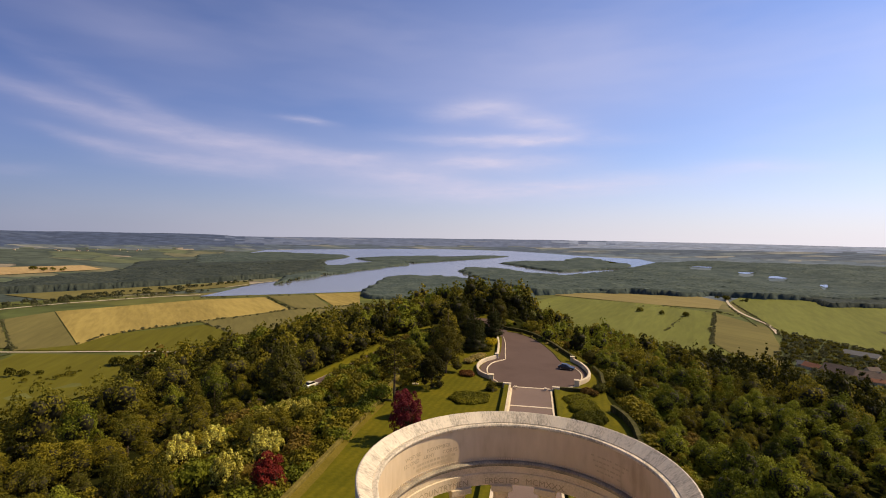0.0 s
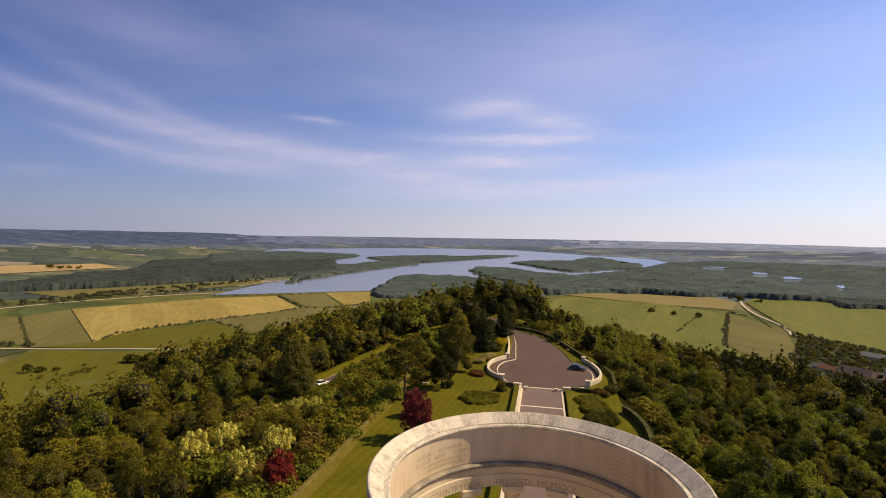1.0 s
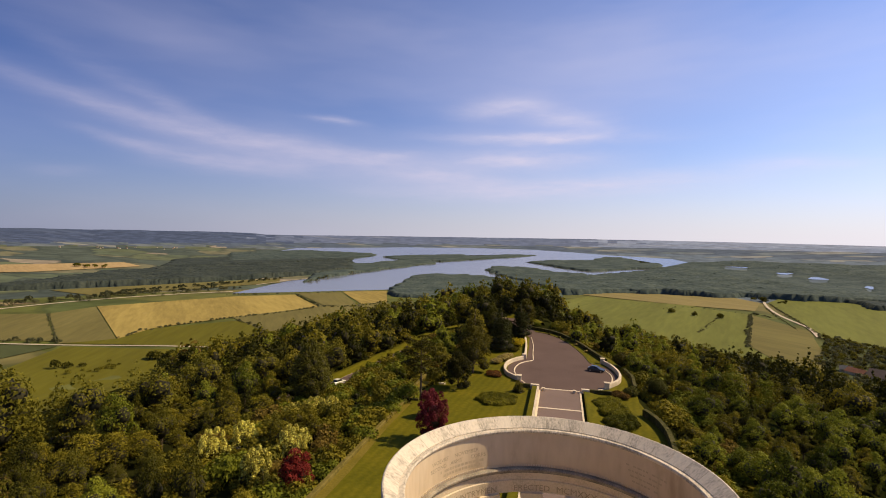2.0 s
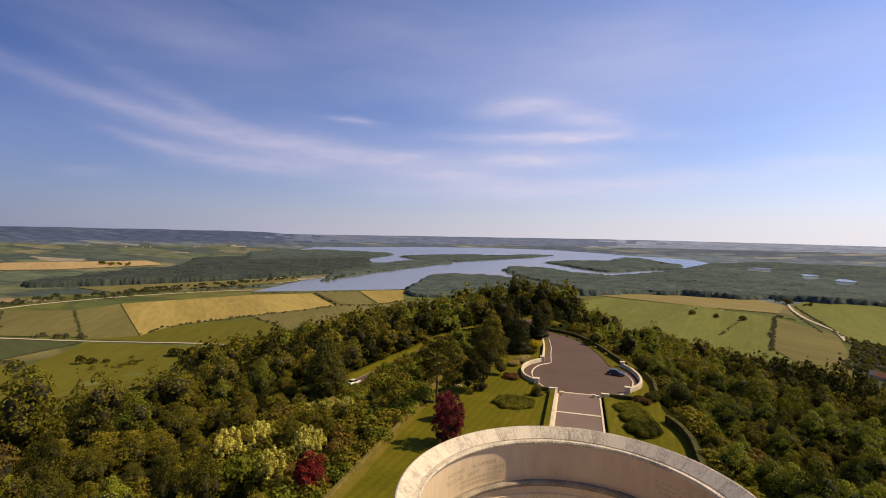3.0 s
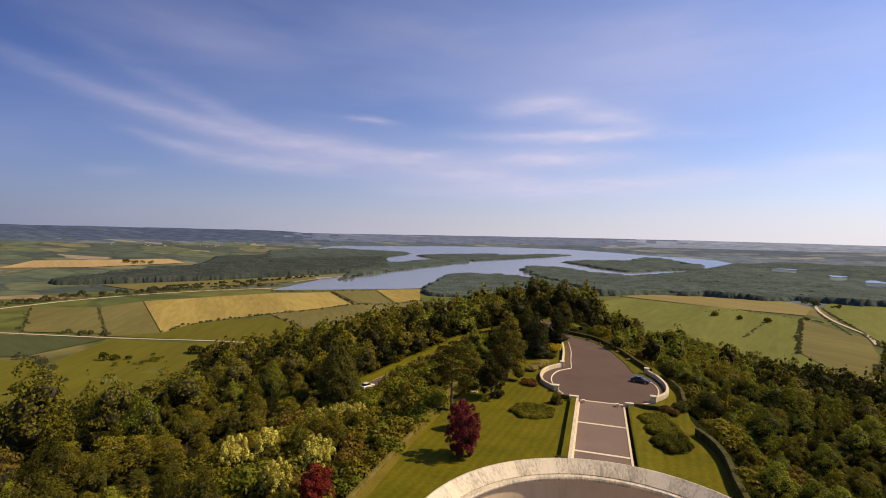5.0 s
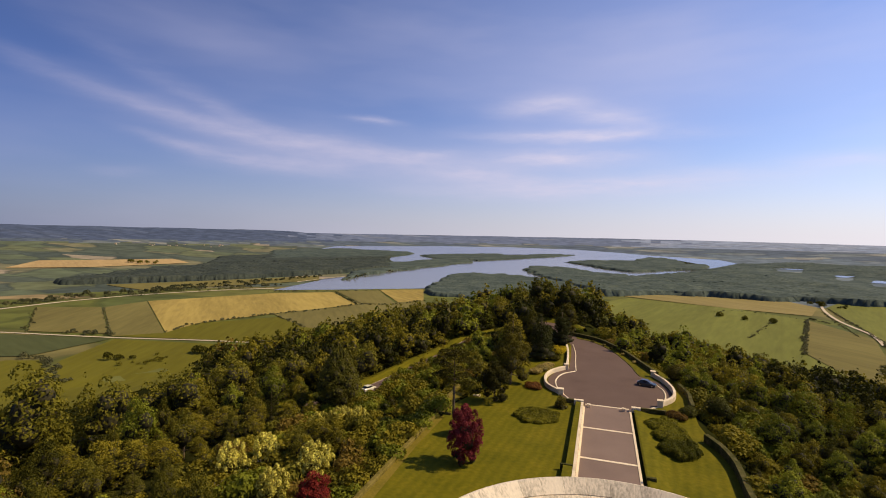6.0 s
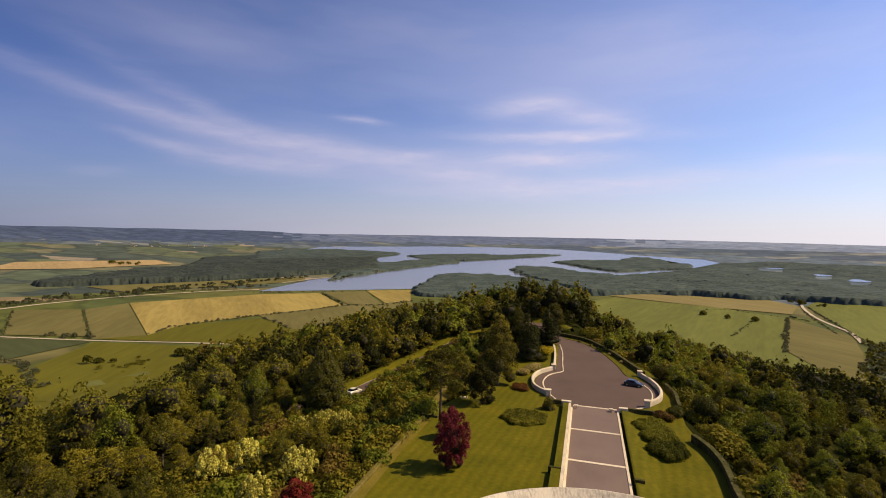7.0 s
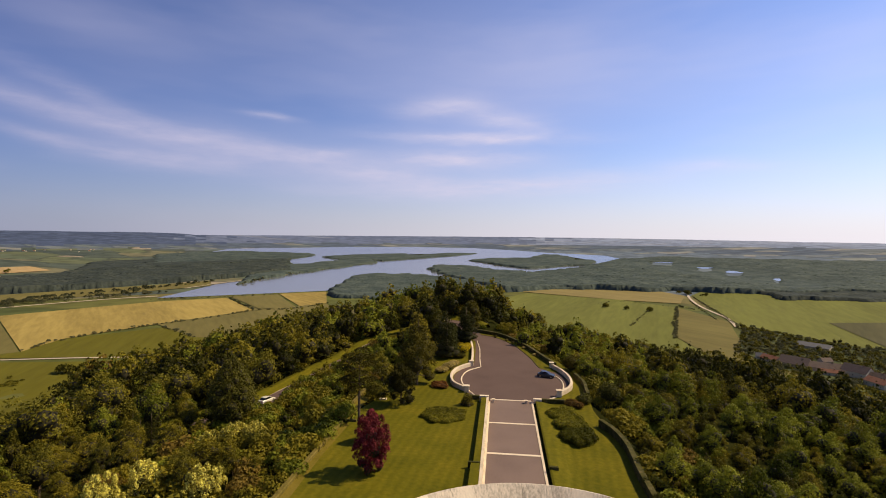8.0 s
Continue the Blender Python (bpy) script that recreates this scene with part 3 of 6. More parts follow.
# ---- foliage ----
def inside(px, py, poly):
    ok = np.zeros(len(px), bool)
    for (x0, y0), (x1, y1) in zip(poly, poly[1:] + poly[:1]):
        if y0 != y1:
            hit = ((y0 > py) != (y1 > py)) & (px < (x1 - x0) * (py - y0) / (y1 - y0) + x0)
            ok ^= hit
    return ok


def scatter(poly, spacing, rng):
    xs, ys = [p[0] for p in poly], [p[1] for p in poly]
    gx, gy = np.meshgrid(np.arange(min(xs), max(xs), spacing), np.arange(min(ys), max(ys), spacing))
    px = gx.ravel() + rng.uniform(-0.5, 0.5, gx.size) * spacing
    py = gy.ravel() + rng.uniform(-0.5, 0.5, gx.size) * spacing
    k = inside(px, py, poly)
    return px[k], py[k]


def canopy_mesh(name, poly, step, height, material, rng, label, holes):
    """A closed roof of far tree tops: an uneven sheet over the wood, dropping to the ground at its edges, with single crowns standing out."""
    xs, ys = [p[0] for p in poly], [p[1] for p in poly]
    gx, gy = np.meshgrid(np.arange(min(xs) - 2 * step, max(xs) + 3 * step, step), np.arange(min(ys) - 2 * step, max(ys) + 3 * step, step))
    sh = gx.shape
    px = gx.ravel() + rng.uniform(-0.42, 0.42, gx.size) * step
    py = gy.ravel() + rng.uniform(-0.42, 0.42, gx.size) * step
    wob = 9 * np.sin(px / 37 + py / 53) + 7 * np.sin(px / 19 - py / 23)
    ok = inside(px + wob, py + wob, poly)
    for hole in holes:
        for k in (1.0, 1.015, 1.03, 1.045):
            ok &= ~inside(px * k, py * k, hole)
    away = np.hypot(px + 2, py + 15)
    shrink = np.clip(away / np.interp(away, FAR_R, FAR_D), 0.3, 1.0)
    tall = height * shrink * (0.80 + 0.16 * np.sin(px / 61 + 2 * np.sin(py / 83)) + rng.uniform(-0.08, 0.08, px.size))
    # low scrub round the ponds
    for hole in holes:
        cx, cy = np.mean([p[0] for p in hole]), np.mean([p[1] for p in hole])
        tall = tall * np.clip((np.hypot(px - 0.96 * cx, py - 0.96 * cy) - 90) / 170, 0.22, 1)
    pz = ground_z(px, py) + np.where(ok, tall, -0.5)
    j, i = np.meshgrid(np.arange(sh[1] - 1), np.arange(sh[0] - 1))
    a = (i * sh[1] + j).ravel()
    q = np.stack([a, a + 1, a + sh[1] + 1, a + sh[1]], 1)
    q = q[ok[q].any(1)]
    keep = np.unique(q)
    back = np.zeros(px.size, int)
    back[keep] = np.arange(len(keep))
    v, f = np.stack([px, py, pz], 1)[keep], back[q]
    # diagonals turned at random
    flip = rng.uniform(0, 1, len(f)) < 0.5
    tri = np.concatenate([np.where(flip[:, None], f[:, [0, 1, 2]], f[:, [0, 1, 3]]), np.where(flip[:, None], f[:, [0, 2, 3]], f[:, [1, 2, 3]])])
    tagged(big_mesh(name, v, tri, material, smooth=True), label, "woodland", kind="stuff")


rng = np.random.default_rng(7)
SHORE_WOODS = [
    ("wooded_spit", [(-969, 1660), (-965, 1893), (-857, 2273), (-707, 2626), (-771, 2761), (-932, 2712), (-1014, 2428), (-1080, 2389), (-1135, 2229)], 7, True, "wooded spit along the lake shore"),
    ("wooded_spit", [(-1991, 2579), (-1699, 2199), (-1542, 2395), (-1346, 2571), (-1246, 2674), (-1174, 2877), (-1215, 2978), (-1315, 3002), (-1526, 2999), (-1719, 2953), (-1818, 2825)], 9, True, "low wooded tongue of land in the lake"),
    ("wooded_island", [(-1092, 2846), (-983, 2756), (-664, 2745), (-527, 2911), (-344, 3093), (-164, 3306), (-364, 3273), (-591, 3064), (-647, 3155), (-760, 3142), (-920, 3021)], 9, True, "low wooded island in the lake"),
    ("wooded_headland", [(-374, 2400), (-351, 2576), (-165, 2513), (-26, 2390), (121, 2306), (269, 1755), (1, 1701), (-115, 1927), (-237, 2143)], 6.5, True, "wooded headland reaching into the lake")]
ISLAND_WOODS = [
    ("wooded_island", [(-209, 2842), (-90, 2735), (-1, 2600), (130, 2493), (237, 2552), (348, 2635), (481, 2671), (539, 2919), (428, 2920), (433, 3130), (363, 3243), (267, 3253), (207, 3137), (198, 3007), (62, 3030), (-66, 2988)], 8.5, True, "wooded island across the channel"),
    ("lakeside_wood", [(-524, 1413), (-335, 1385), (1, 1550), (-127, 1941), (-298, 2050), (-435, 2122), (-568, 2131), (-613, 2012), (-614, 1770)], 5.2, False, "dense wood on the near lake shore"),
    ("plain_wood", [(-127, 1941), (1, 1624), (218, 1764), (269, 1755), (546, 1718), (572, 1752), (784, 1691), (1450, 1643), (2317, 1870), (1911, 2642), (988, 3056), (695, 2952), (389, 2482), (117, 2240)], 8, False, "broad wood on the plain")]
PLAIN_WOODS = [
    ("long_wood", [(-1714, 1097), (-1636, 1064), (-1407, 1348), (-1138, 1764), (-973, 2151), (-1180, 2531), (-1418, 2201), (-1756, 1783)], 6.5, False, "long wood beyond the river")]
WOODS = SHORE_WOODS + ISLAND_WOODS + PLAIN_WOODS
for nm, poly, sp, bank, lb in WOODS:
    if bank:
        patch("wooded_bank", poly, SHADESOIL, "low wooded bank in the lake", "bank", lift=1.2)
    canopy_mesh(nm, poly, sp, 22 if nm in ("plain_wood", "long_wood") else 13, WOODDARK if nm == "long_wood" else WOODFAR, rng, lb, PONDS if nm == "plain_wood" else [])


def leaf_cloud(rng, lobes, leaves, leaf, spread=0.38):
    """Leaf sprays over the surface of ellipsoid lobes (x, y, z, rx, ry, rz). Returns verts and triangles."""
    leaves, leaf = int(leaves * 2.2), leaf * 0.68
    lob = np.array(lobes, float)
    area = (lob[:, 3] * lob[:, 4] + lob[:, 3] * lob[:, 5] + lob[:, 4] * lob[:, 5])
    pick = rng.choice(len(lob), leaves, p=area / area.sum())
    L = lob[pick]
    d = rng.normal(size=(leaves, 3))
    d[:, 2] = np.where(d[:, 2] < -0.3, -d[:, 2], d[:, 2])
    d /= np.linalg.norm(d, axis=1)[:, None]
    shell = rng.uniform(0.78, 1.08, (leaves, 1))
    c = L[:, :3] + d * L[:, 3:] * shell
    nrm = d / L[:, 3:]
    nrm = nrm / np.linalg.norm(nrm, axis=1)[:, None] + rng.normal(0, spread, (leaves, 3))
    nrm /= np.linalg.norm(nrm, axis=1)[:, None]
    t = np.cross(nrm, rng.normal(size=(leaves, 3)))
    t /= np.linalg.norm(t, axis=1)[:, None] + 1e-9
    b = np.cross(nrm, t)
    s = leaf * rng.uniform(0.55, 1.35, (leaves, 1))
    tip = nrm * s * rng.uniform(-0.3, 0.2, (leaves, 1))
    v = np.stack([c - t * s * 0.5 - b * s * 0.3, c + t * s * 0.5 - b * s * 0.3, c + b * s * 0.62 + tip], 1)
    return v.reshape(-1, 3), np.arange(leaves * 3).reshape(-1, 3)


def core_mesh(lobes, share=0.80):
    """Dark closed forms inside a crown's larger lobes, added to stand for its inner shade. Returns verts and triangles.
    """
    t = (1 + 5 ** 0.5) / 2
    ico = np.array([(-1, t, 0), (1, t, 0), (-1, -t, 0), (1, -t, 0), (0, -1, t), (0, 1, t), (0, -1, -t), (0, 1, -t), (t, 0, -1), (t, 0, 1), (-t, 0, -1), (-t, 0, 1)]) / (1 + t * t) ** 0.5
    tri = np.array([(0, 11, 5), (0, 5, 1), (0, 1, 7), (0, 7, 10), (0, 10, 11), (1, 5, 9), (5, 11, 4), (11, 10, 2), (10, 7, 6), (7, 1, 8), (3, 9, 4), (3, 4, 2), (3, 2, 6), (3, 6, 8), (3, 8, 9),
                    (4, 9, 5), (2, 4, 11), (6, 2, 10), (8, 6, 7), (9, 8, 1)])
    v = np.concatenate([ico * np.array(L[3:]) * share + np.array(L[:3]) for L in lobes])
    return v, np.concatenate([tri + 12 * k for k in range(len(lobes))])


def tube(bm, p0, p1, r0, r1, sides=7):
    p0, p1 = Vector(p0), Vector(p1)
    q = (p1 - p0).to_track_quat("Z", "Y")
    rings = []
    for p, r in ((p0, r0), (p1, r1)):
        rings.append([bm.verts.new(p + q @ Vector((r * math.cos(2 * math.pi * k / sides), r * math.sin(2 * math.pi * k / sides), 0))) for k in range(sides)])
    for k in range(sides):
        bm.faces.new((rings[0][k], rings[0][(k + 1) % sides], rings[1][(k + 1) % sides], rings[1][k]))
    bm.faces.new(rings[1])


def broad_lobes(rng, h, r, count=26, low=0.3):
    """An uneven rounded crown: a core, a few heavy boughs and many small clumps over them."""
    out = [(0, 0, h * 0.52, r * 0.56, r * 0.56, h * 0.33)]
    lean = rng.uniform(0, 6.28)
    for k in range(4):
        a = lean + k * 1.57 + rng.uniform(-0.4, 0.4)
        q = r * rng.uniform(0.30, 0.46)
        s = r * rng.uniform(0.36, 0.50)
        out.append((q * math.cos(a), q * math.sin(a), h * rng.uniform(0.42, 0.74), s, s, s * rng.uniform(0.8, 1.1)))
    for k in range(count):
        f = (k + 0.5) / count
        zz = h * (low + (0.95 - low) * f) * rng.uniform(0.92, 1.06)
        a = k * 2.4 + rng.uniform(-0.5, 0.5)
        ring = math.sqrt(max(0.05, 1 - (2 * f - 0.75) ** 2 * 0.62)) * r * (1 + 0.18 * math.sin(2 * a + lean))
        q = ring * rng.uniform(0.52, 0.80) * (0.5 if f > 0.85 else 1)
        s = r * rng.uniform(0.17, 0.34)
        out.append((q * math.cos(a), q * math.sin(a), zz, s, s, s * rng.uniform(0.7, 1.15)))
    return out


def cone_lobes(rng, h, r, tiers=9, low=0.08):
    out = []
    for k in range(tiers):
        f = k / (tiers - 1)
        zz = h * (low + (0.93 - low) * f)
        rr = r * (1 - f) ** 0.6 + 0.12 * r
        for j in range(5 if f < 0.7 else 2):
            a = j * 2 * math.pi / 5 + k * 1.3 + rng.uniform(-0.3, 0.3)
            out.append((0.55 * rr * math.cos(a), 0.55 * rr * math.sin(a), zz, rr * 0.52, rr * 0.52, h / tiers * 0.8))
    return out


def egg_lobes(rng, h, r, tiers=12):
    out = []
    for k in range(tiers):
        f = k / (tiers - 1)
        rr = r * (0.60 + 1.1 * f if f < 0.36 else max(0.0, 1 - ((f - 0.36) / 0.67) ** 1.55)) + 0.13 * r
        for j in range(8 if f < 0.95 else 4):
            a = j * math.pi / 4 + k * 0.5 + rng.uniform(-0.2, 0.2)
            out.append((0.70 * rr * math.cos(a), 0.70 * rr * math.sin(a), h * (0.05 + 0.90 * f), rr * 0.34, rr * 0.34, h / tiers * 1.15))
    return out


def oval_lobes(rng, h, r, count=54):
    """A loose oval crown down to the ground, of many upright shoots."""
    out = [(0, 0, h * 0.46, r * 0.66, r * 0.66, h * 0.38)]
    for k in range(count):
        f = (k + 0.5) / count
        a = k * 2.4 + rng.uniform(-0.4, 0.4)
        q = r * (0.16 + 0.74 * math.sqrt(max(0.0, 1 - (1.86 * f - 0.95) ** 2))) * rng.uniform(0.76, 1.0)
        s = r * rng.uniform(0.13, 0.24)
        out.append((q * math.cos(a), q * math.sin(a), h * (0.08 + 0.84 * f) * rng.uniform(0.95, 1.05), s, s, s * rng.uniform(1.2, 2.0)))
    return out


def plume_lobes(rng, h, r):
    """Upright leafy shoots round a rounded crown."""
    out = [(0, 0, h * 0.5, r * 0.55, r * 0.55, h * 0.3)]
    for k in range(34):
        f = (k + 0.5) / 34
        zz = h * (0.22 + 0.74 * f)
        q = r * math.sqrt(max(0.02, 1 - (1.7 * f - 0.7) ** 2)) * rng.uniform(0.65, 0.95)
        a = k * 2.4 + rng.uniform(-0.3, 0.3)
        out.append((q * math.cos(a), q * math.sin(a), zz, 0.42, 0.42, rng.uniform(0.6, 1.0)))
    return out


def tree(name, seed, h, r, material, leaves, leaf, label, shape="broad", low=0.15, category="tree"):
    """A tapered trunk with limbs and a crown of leaves."""
    rg = np.random.default_rng(seed)
    top = new(name)
    tagged(top, label, category)
    bm = bmesh.new()
    if shape in ("cone", "egg"):
        lobes = cone_lobes(rg, h, r, low=low) if shape == "cone" else egg_lobes(rg, h, r)
        tube(bm, (0, 0, -0.8), (0, 0, h * 0.5), h * 0.022, h * 0.014)
        tube(bm, (0, 0, h * 0.5), (0, 0, h * 0.93), h * 0.014, 0.03)
    else:
        lobes = plume_lobes(rg, h, r) if shape == "plume" else oval_lobes(rg, h, r) if shape == "oval" else broad_lobes(rg, h, r, low=low)
        lean = (rg.uniform(-0.3, 0.3), rg.uniform(-0.3, 0.3), h * (low + 0.1))
        tube(bm, (0, 0, -1.2), lean, h * 0.026, h * 0.019)
        tube(bm, lean, (0, 0, h * 0.72), h * 0.019, h * 0.006)
        for L in lobes[1:8]:
            tube(bm, (lean[0], lean[1], lean[2] * rg.uniform(0.75, 1.0)), L[:3], h * 0.010, h * 0.003, 5)
    part("trunk", bm, BARK, top, smooth=True)
    v, q = leaf_cloud(rg, lobes, leaves, leaf)
    big_mesh("crown", v, q, material, parent=top)
    # added dark core that blocks light and darkens the crown's gaps
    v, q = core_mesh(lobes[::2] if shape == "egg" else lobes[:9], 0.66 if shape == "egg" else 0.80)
    big_mesh("twig_core", v, q, CROWNSHADE, parent=top)
    return top


def low_tree(rg, h, r, leaves, leaf, shape="broad"):
    lobes = cone_lobes(rg, h, r, tiers=6) if shape == "cone" else broad_lobes(rg, h, r, count=13, low=0.1)
    return (*leaf_cloud(rg, lobes, leaves, leaf), *core_mesh(lobes[:5], 0.80))


def joined_wood(name, px, py, kinds, scale, material, label, rg, sized=None, category="woodland"):
    """Many trees as one object: leaf crowns turned and sized at random, and the dark shade cores inside them as a part.
    """
    leaf_v, leaf_q, core_v, core_q = [], [], [], []
    pz = ground_z(px, py)
    pick = rg.integers(0, len(kinds), len(px))
    for k, kind in enumerate(kinds):
        idx = np.nonzero(pick == k)[0]
        if not len(idx):
            continue
        a = rg.uniform(0, 2 * np.pi, len(idx))[:, None]
        s = (scale * rg.uniform(0.6, 1.35, len(idx)) * np.array([sized or tree_size(x, y) for x, y in zip(px[idx], py[idx])]))[:, None]
        tall = rg.uniform(0.85, 1.2, len(idx))[:, None]
        for kv, kq, V, Q in ((kind[0], kind[1], leaf_v, leaf_q), (*kind[2:4], core_v, core_q))[:len(kind) // 2]:
            x = (kv[None, :, 0] * np.cos(a) - kv[None, :, 1] * np.sin(a)) * s + px[idx][:, None]
            y = (kv[None, :, 0] * np.sin(a) + kv[None, :, 1] * np.cos(a)) * s + py[idx][:, None]
            z = kv[None, :, 2] * s * tall + pz[idx][:, None] - 0.5
            off = sum(len(v) for v in V)
            V.append(np.stack([x, y, z], -1).reshape(-1, 3))
            Q.append((kq[None] + (off + np.arange(len(idx)) * len(kv))[:, None, None]).reshape(-1, 3))
    if leaf_v:
        ob = tagged(big_mesh(name, np.concatenate(leaf_v), np.concatenate(leaf_q), material), label, category, kind="stuff")
        if core_v:
            big_mesh("twig_core", np.concatenate(core_v), np.concatenate(core_q), CROWNSHADE, parent=ob)


# ---- the wooded slopes ----
LOWER_ROAD = [(-72, 80), (-66, 92), (-60.5, 101), (-57, 115), (-54, 135), (-49, 160), (-36, 178), (-20, 180), (-13, 168)]
road_line = np.array(smooth_line(LOWER_ROAD, 4.0))
bank = smooth_line(LOWER_ROAD, 4.0)
verts, faces = [], []
for i, q in enumerate(bank):
    d = bank[min(i + 1, len(bank) - 1)] - bank[max(i - 1, 0)]
    d = d / np.linalg.norm(d)
    for away, rise in ((2.7, 0.3), (4.0, 0.6), (5.5, 1.1), (6.8, 1.3), (8.0, 0.0)):
        x, y = q[0] - d[1] * away, q[1] + d[0] * away
        verts.append((x, y, float(ground_z(*(q - np.array([d[1], -d[0]]) * 2.7))) + rise if rise else float(ground_z(x, y)) - 1.0))
    if i:
        faces += [(5 * i - 5 + k, 5 * i - 4 + k, 5 * i + 1 + k, 5 * i + k) for k in range(4)]
tagged(mesh_object("road_bank", verts, faces, LAWN, smooth=True), "grass bank above the lower road", "grass", kind="structure")
strip("road_edge", [(x - 2.6, y + 1.7) for x, y in LOWER_ROAD[2:8]], 0.7, TRACK, "pale stone edging of the lower road", "kerb", lift=0.55, fine=4.0)
strip("foot_path", [(-61, 36), (-58.8, 46), (-57.9, 57), (-56.8, 66)], 1.3, TRACK, "pale gravel foot path in the wood", "path", lift=0.15, fine=2.0)
strip("lower_road", LOWER_ROAD, 5.2, ASPHALT, "grey asphalt approach road along the slope", "road", lift=0.3, fine=4.0)


# openings in the wood round marked trees: x, y, radius
CLEARINGS = [(-57, 47.5, 3.8), (-54.2, 51.5, 3.8), (-43.0, 48, 4.6), (-43.8, 39, 4), (-51, 67, 5.5), (-47, 66, 5), (-53.5, 74, 4), (-57, 69, 4), (-58.5, 81.5, 6.5), (-56, 72, 5), (-55, 75, 5), (-36, 37, 4), (-54, 41, 4.5), (-50, 45, 4),
             (-42, 45, 4), (-43, 37, 4), (-50, 69, 4), (-61, 97, 5), (-33, 118, 4), (-31.5, 103, 4), (17, 113, 3), (20.5, 90.5, 3), (-46, 63, 3), (-57, 86, 5), (-53, 79, 4.5), (-64, 98, 5), (-60, 90, 5), (-59.5, 42, 3), (-58, 56, 3)]


def slope_places(spacing, rg):
    gx, gy = np.meshgrid(np.arange(-560, 620, spacing), np.arange(-90, 480, spacing))
    px = gx.ravel() + rg.uniform(-0.42, 0.42, gx.size) * spacing
    py = gy.ravel() + rg.uniform(-0.42, 0.42, gx.size) * spacing
    d, s = spine_distance(px, py), hill_share(px, py)
    az = np.degrees(np.arctan2(px + 2, py + 15))
    reach = np.hypot(px + 2, py + 15)
    keep = ((d > 2.4) | (py > 178)) & (s < 0.93) & (az > -82) & (az < 75)
    # the outer flanks and the lower slopes are planted wider
    thin = rg.uniform(0, 1, len(px))
    keep &= ((az > -66) & (az < 44)) | (thin < 0.2)
    keep &= ((az > -68) & (az < 50)) | (reach < 150)
    keep &= (reach < 230) | (thin < 0.55)
    keep &= ~((az > -44) & (az < -16) & (s > 0.64)) & ~((az > 8) & (az < 24) & (s > 0.72)) & ~((az > -18) & (az < 6) & (py > 262))
    # on the west the wood ends where the upper slope gives way to meadow
    keep &= reach < np.interp(az, [-82, -62, -56, -46.5, -44, -42], [160, 150, 136, 138, 240, 900])
    gap = np.full(len(px), 1e9)
    for q in road_line[::2]:
        gap = np.minimum(gap, np.hypot(px - q[0], py - q[1]))
    west = px < np.interp(py, road_line[:40, 1], road_line[:40, 0])
    keep &= gap > np.where(py < 88, 2.6, np.where(west, 7.5, 3.6))
    open_side = np.full(len(px), 1e9)
    for q in road_line[::2]:
        if 96 < q[1] < 172:
            open_side = np.minimum(open_side, np.hypot(px - q[0] - 5, py - q[1] + 5))
    keep &= open_side > 3.6
    for x, y, r in CLEARINGS:
        keep &= np.hypot(px - x, py - y) > r
    return px[keep], py[keep]


rg = np.random.default_rng(11)
sx, sy = slope_places(6.6, rg)
rx_, ry_ = slope_places(5.3, rg)
left, right = sx < 18, (rx_ >= 18) & (np.hypot(rx_ + 2, ry_ + 15) < 190)
far_right = (sx >= 18) & (np.hypot(sx + 2, sy + 15) >= 190)
sx, sy = np.concatenate([sx[left], sx[far_right], rx_[right]]), np.concatenate([sy[left], sy[far_right], ry_[right]])
near = ((sx > -112) & (sx < 0) & (sy > 8) & (sy < 100)) | ((sx > 0) & (sx < 70) & (sy > 25) & (sy < 112))
near_i = np.nonzero(near)[0]
near_i = near_i[np.argsort(np.hypot(sx[near_i] + 4, sy[near_i] - 20))][:235]
is_near = np.zeros(len(sx), bool)
is_near[near_i] = True
KINDS = [tree("broadleaf_tree", 1, 11, 4.6, GREEN, 1750, 0.46, "leafy green broadleaf tree on the slope"),
         tree("broadleaf_tree", 2, 12, 4.8, GREEN_DEEP, 1750, 0.46, "dark green broadleaf tree on the slope"),
         tree("broadleaf_tree", 3, 9.5, 4.3, GREEN, 1650, 0.45, "rounded green broadleaf tree on the slope", low=0.08),
         tree("broadleaf_tree", 4, 10, 4.4, GREEN_FRESH, 1650, 0.45, "fresh light green tree on the slope", low=0.08),
         tree("broadleaf_tree", 5, 10, 4.6, GREEN_RUST, 1650, 0.45, "green tree with rust tinged leaves", low=0.08),
         tree("spruce_tree", 6, 13.5, 3.3, CONIFER, 1700, 0.44, "dark slender spruce among the broadleaf trees", "cone", 0.08)]
def tree_size(x, y):
    """Low growth between road and lawn, shrubs along the lawn's edge, tall trees elsewhere."""
    low = 0.6 if -46 < x < -30 and y < 150 else 0.60 if 0 < x < 27 else 0.80 if 0 < x < 60 else 0.88 if x > 0 else 1.16 if x < -62 and y < 80 else 1.0
    if -62 < x < -28 and 60 < y < 176:
        gap = float(np.hypot(road_line[:, 0] - x, road_line[:, 1] - y).min())
        if x > np.interp(y, road_line[:40, 1], road_line[:40, 0]):
            low = min(low, 0.26 + 0.020 * gap)
    return low * (1.0 + (0.45 if x > 0 else 0.30) * noise.noise((x / 17, y / 17, 3)))


weights = np.array([0.34, 0.19, 0.19, 0.16, 0.0, 0.12])
used = set()
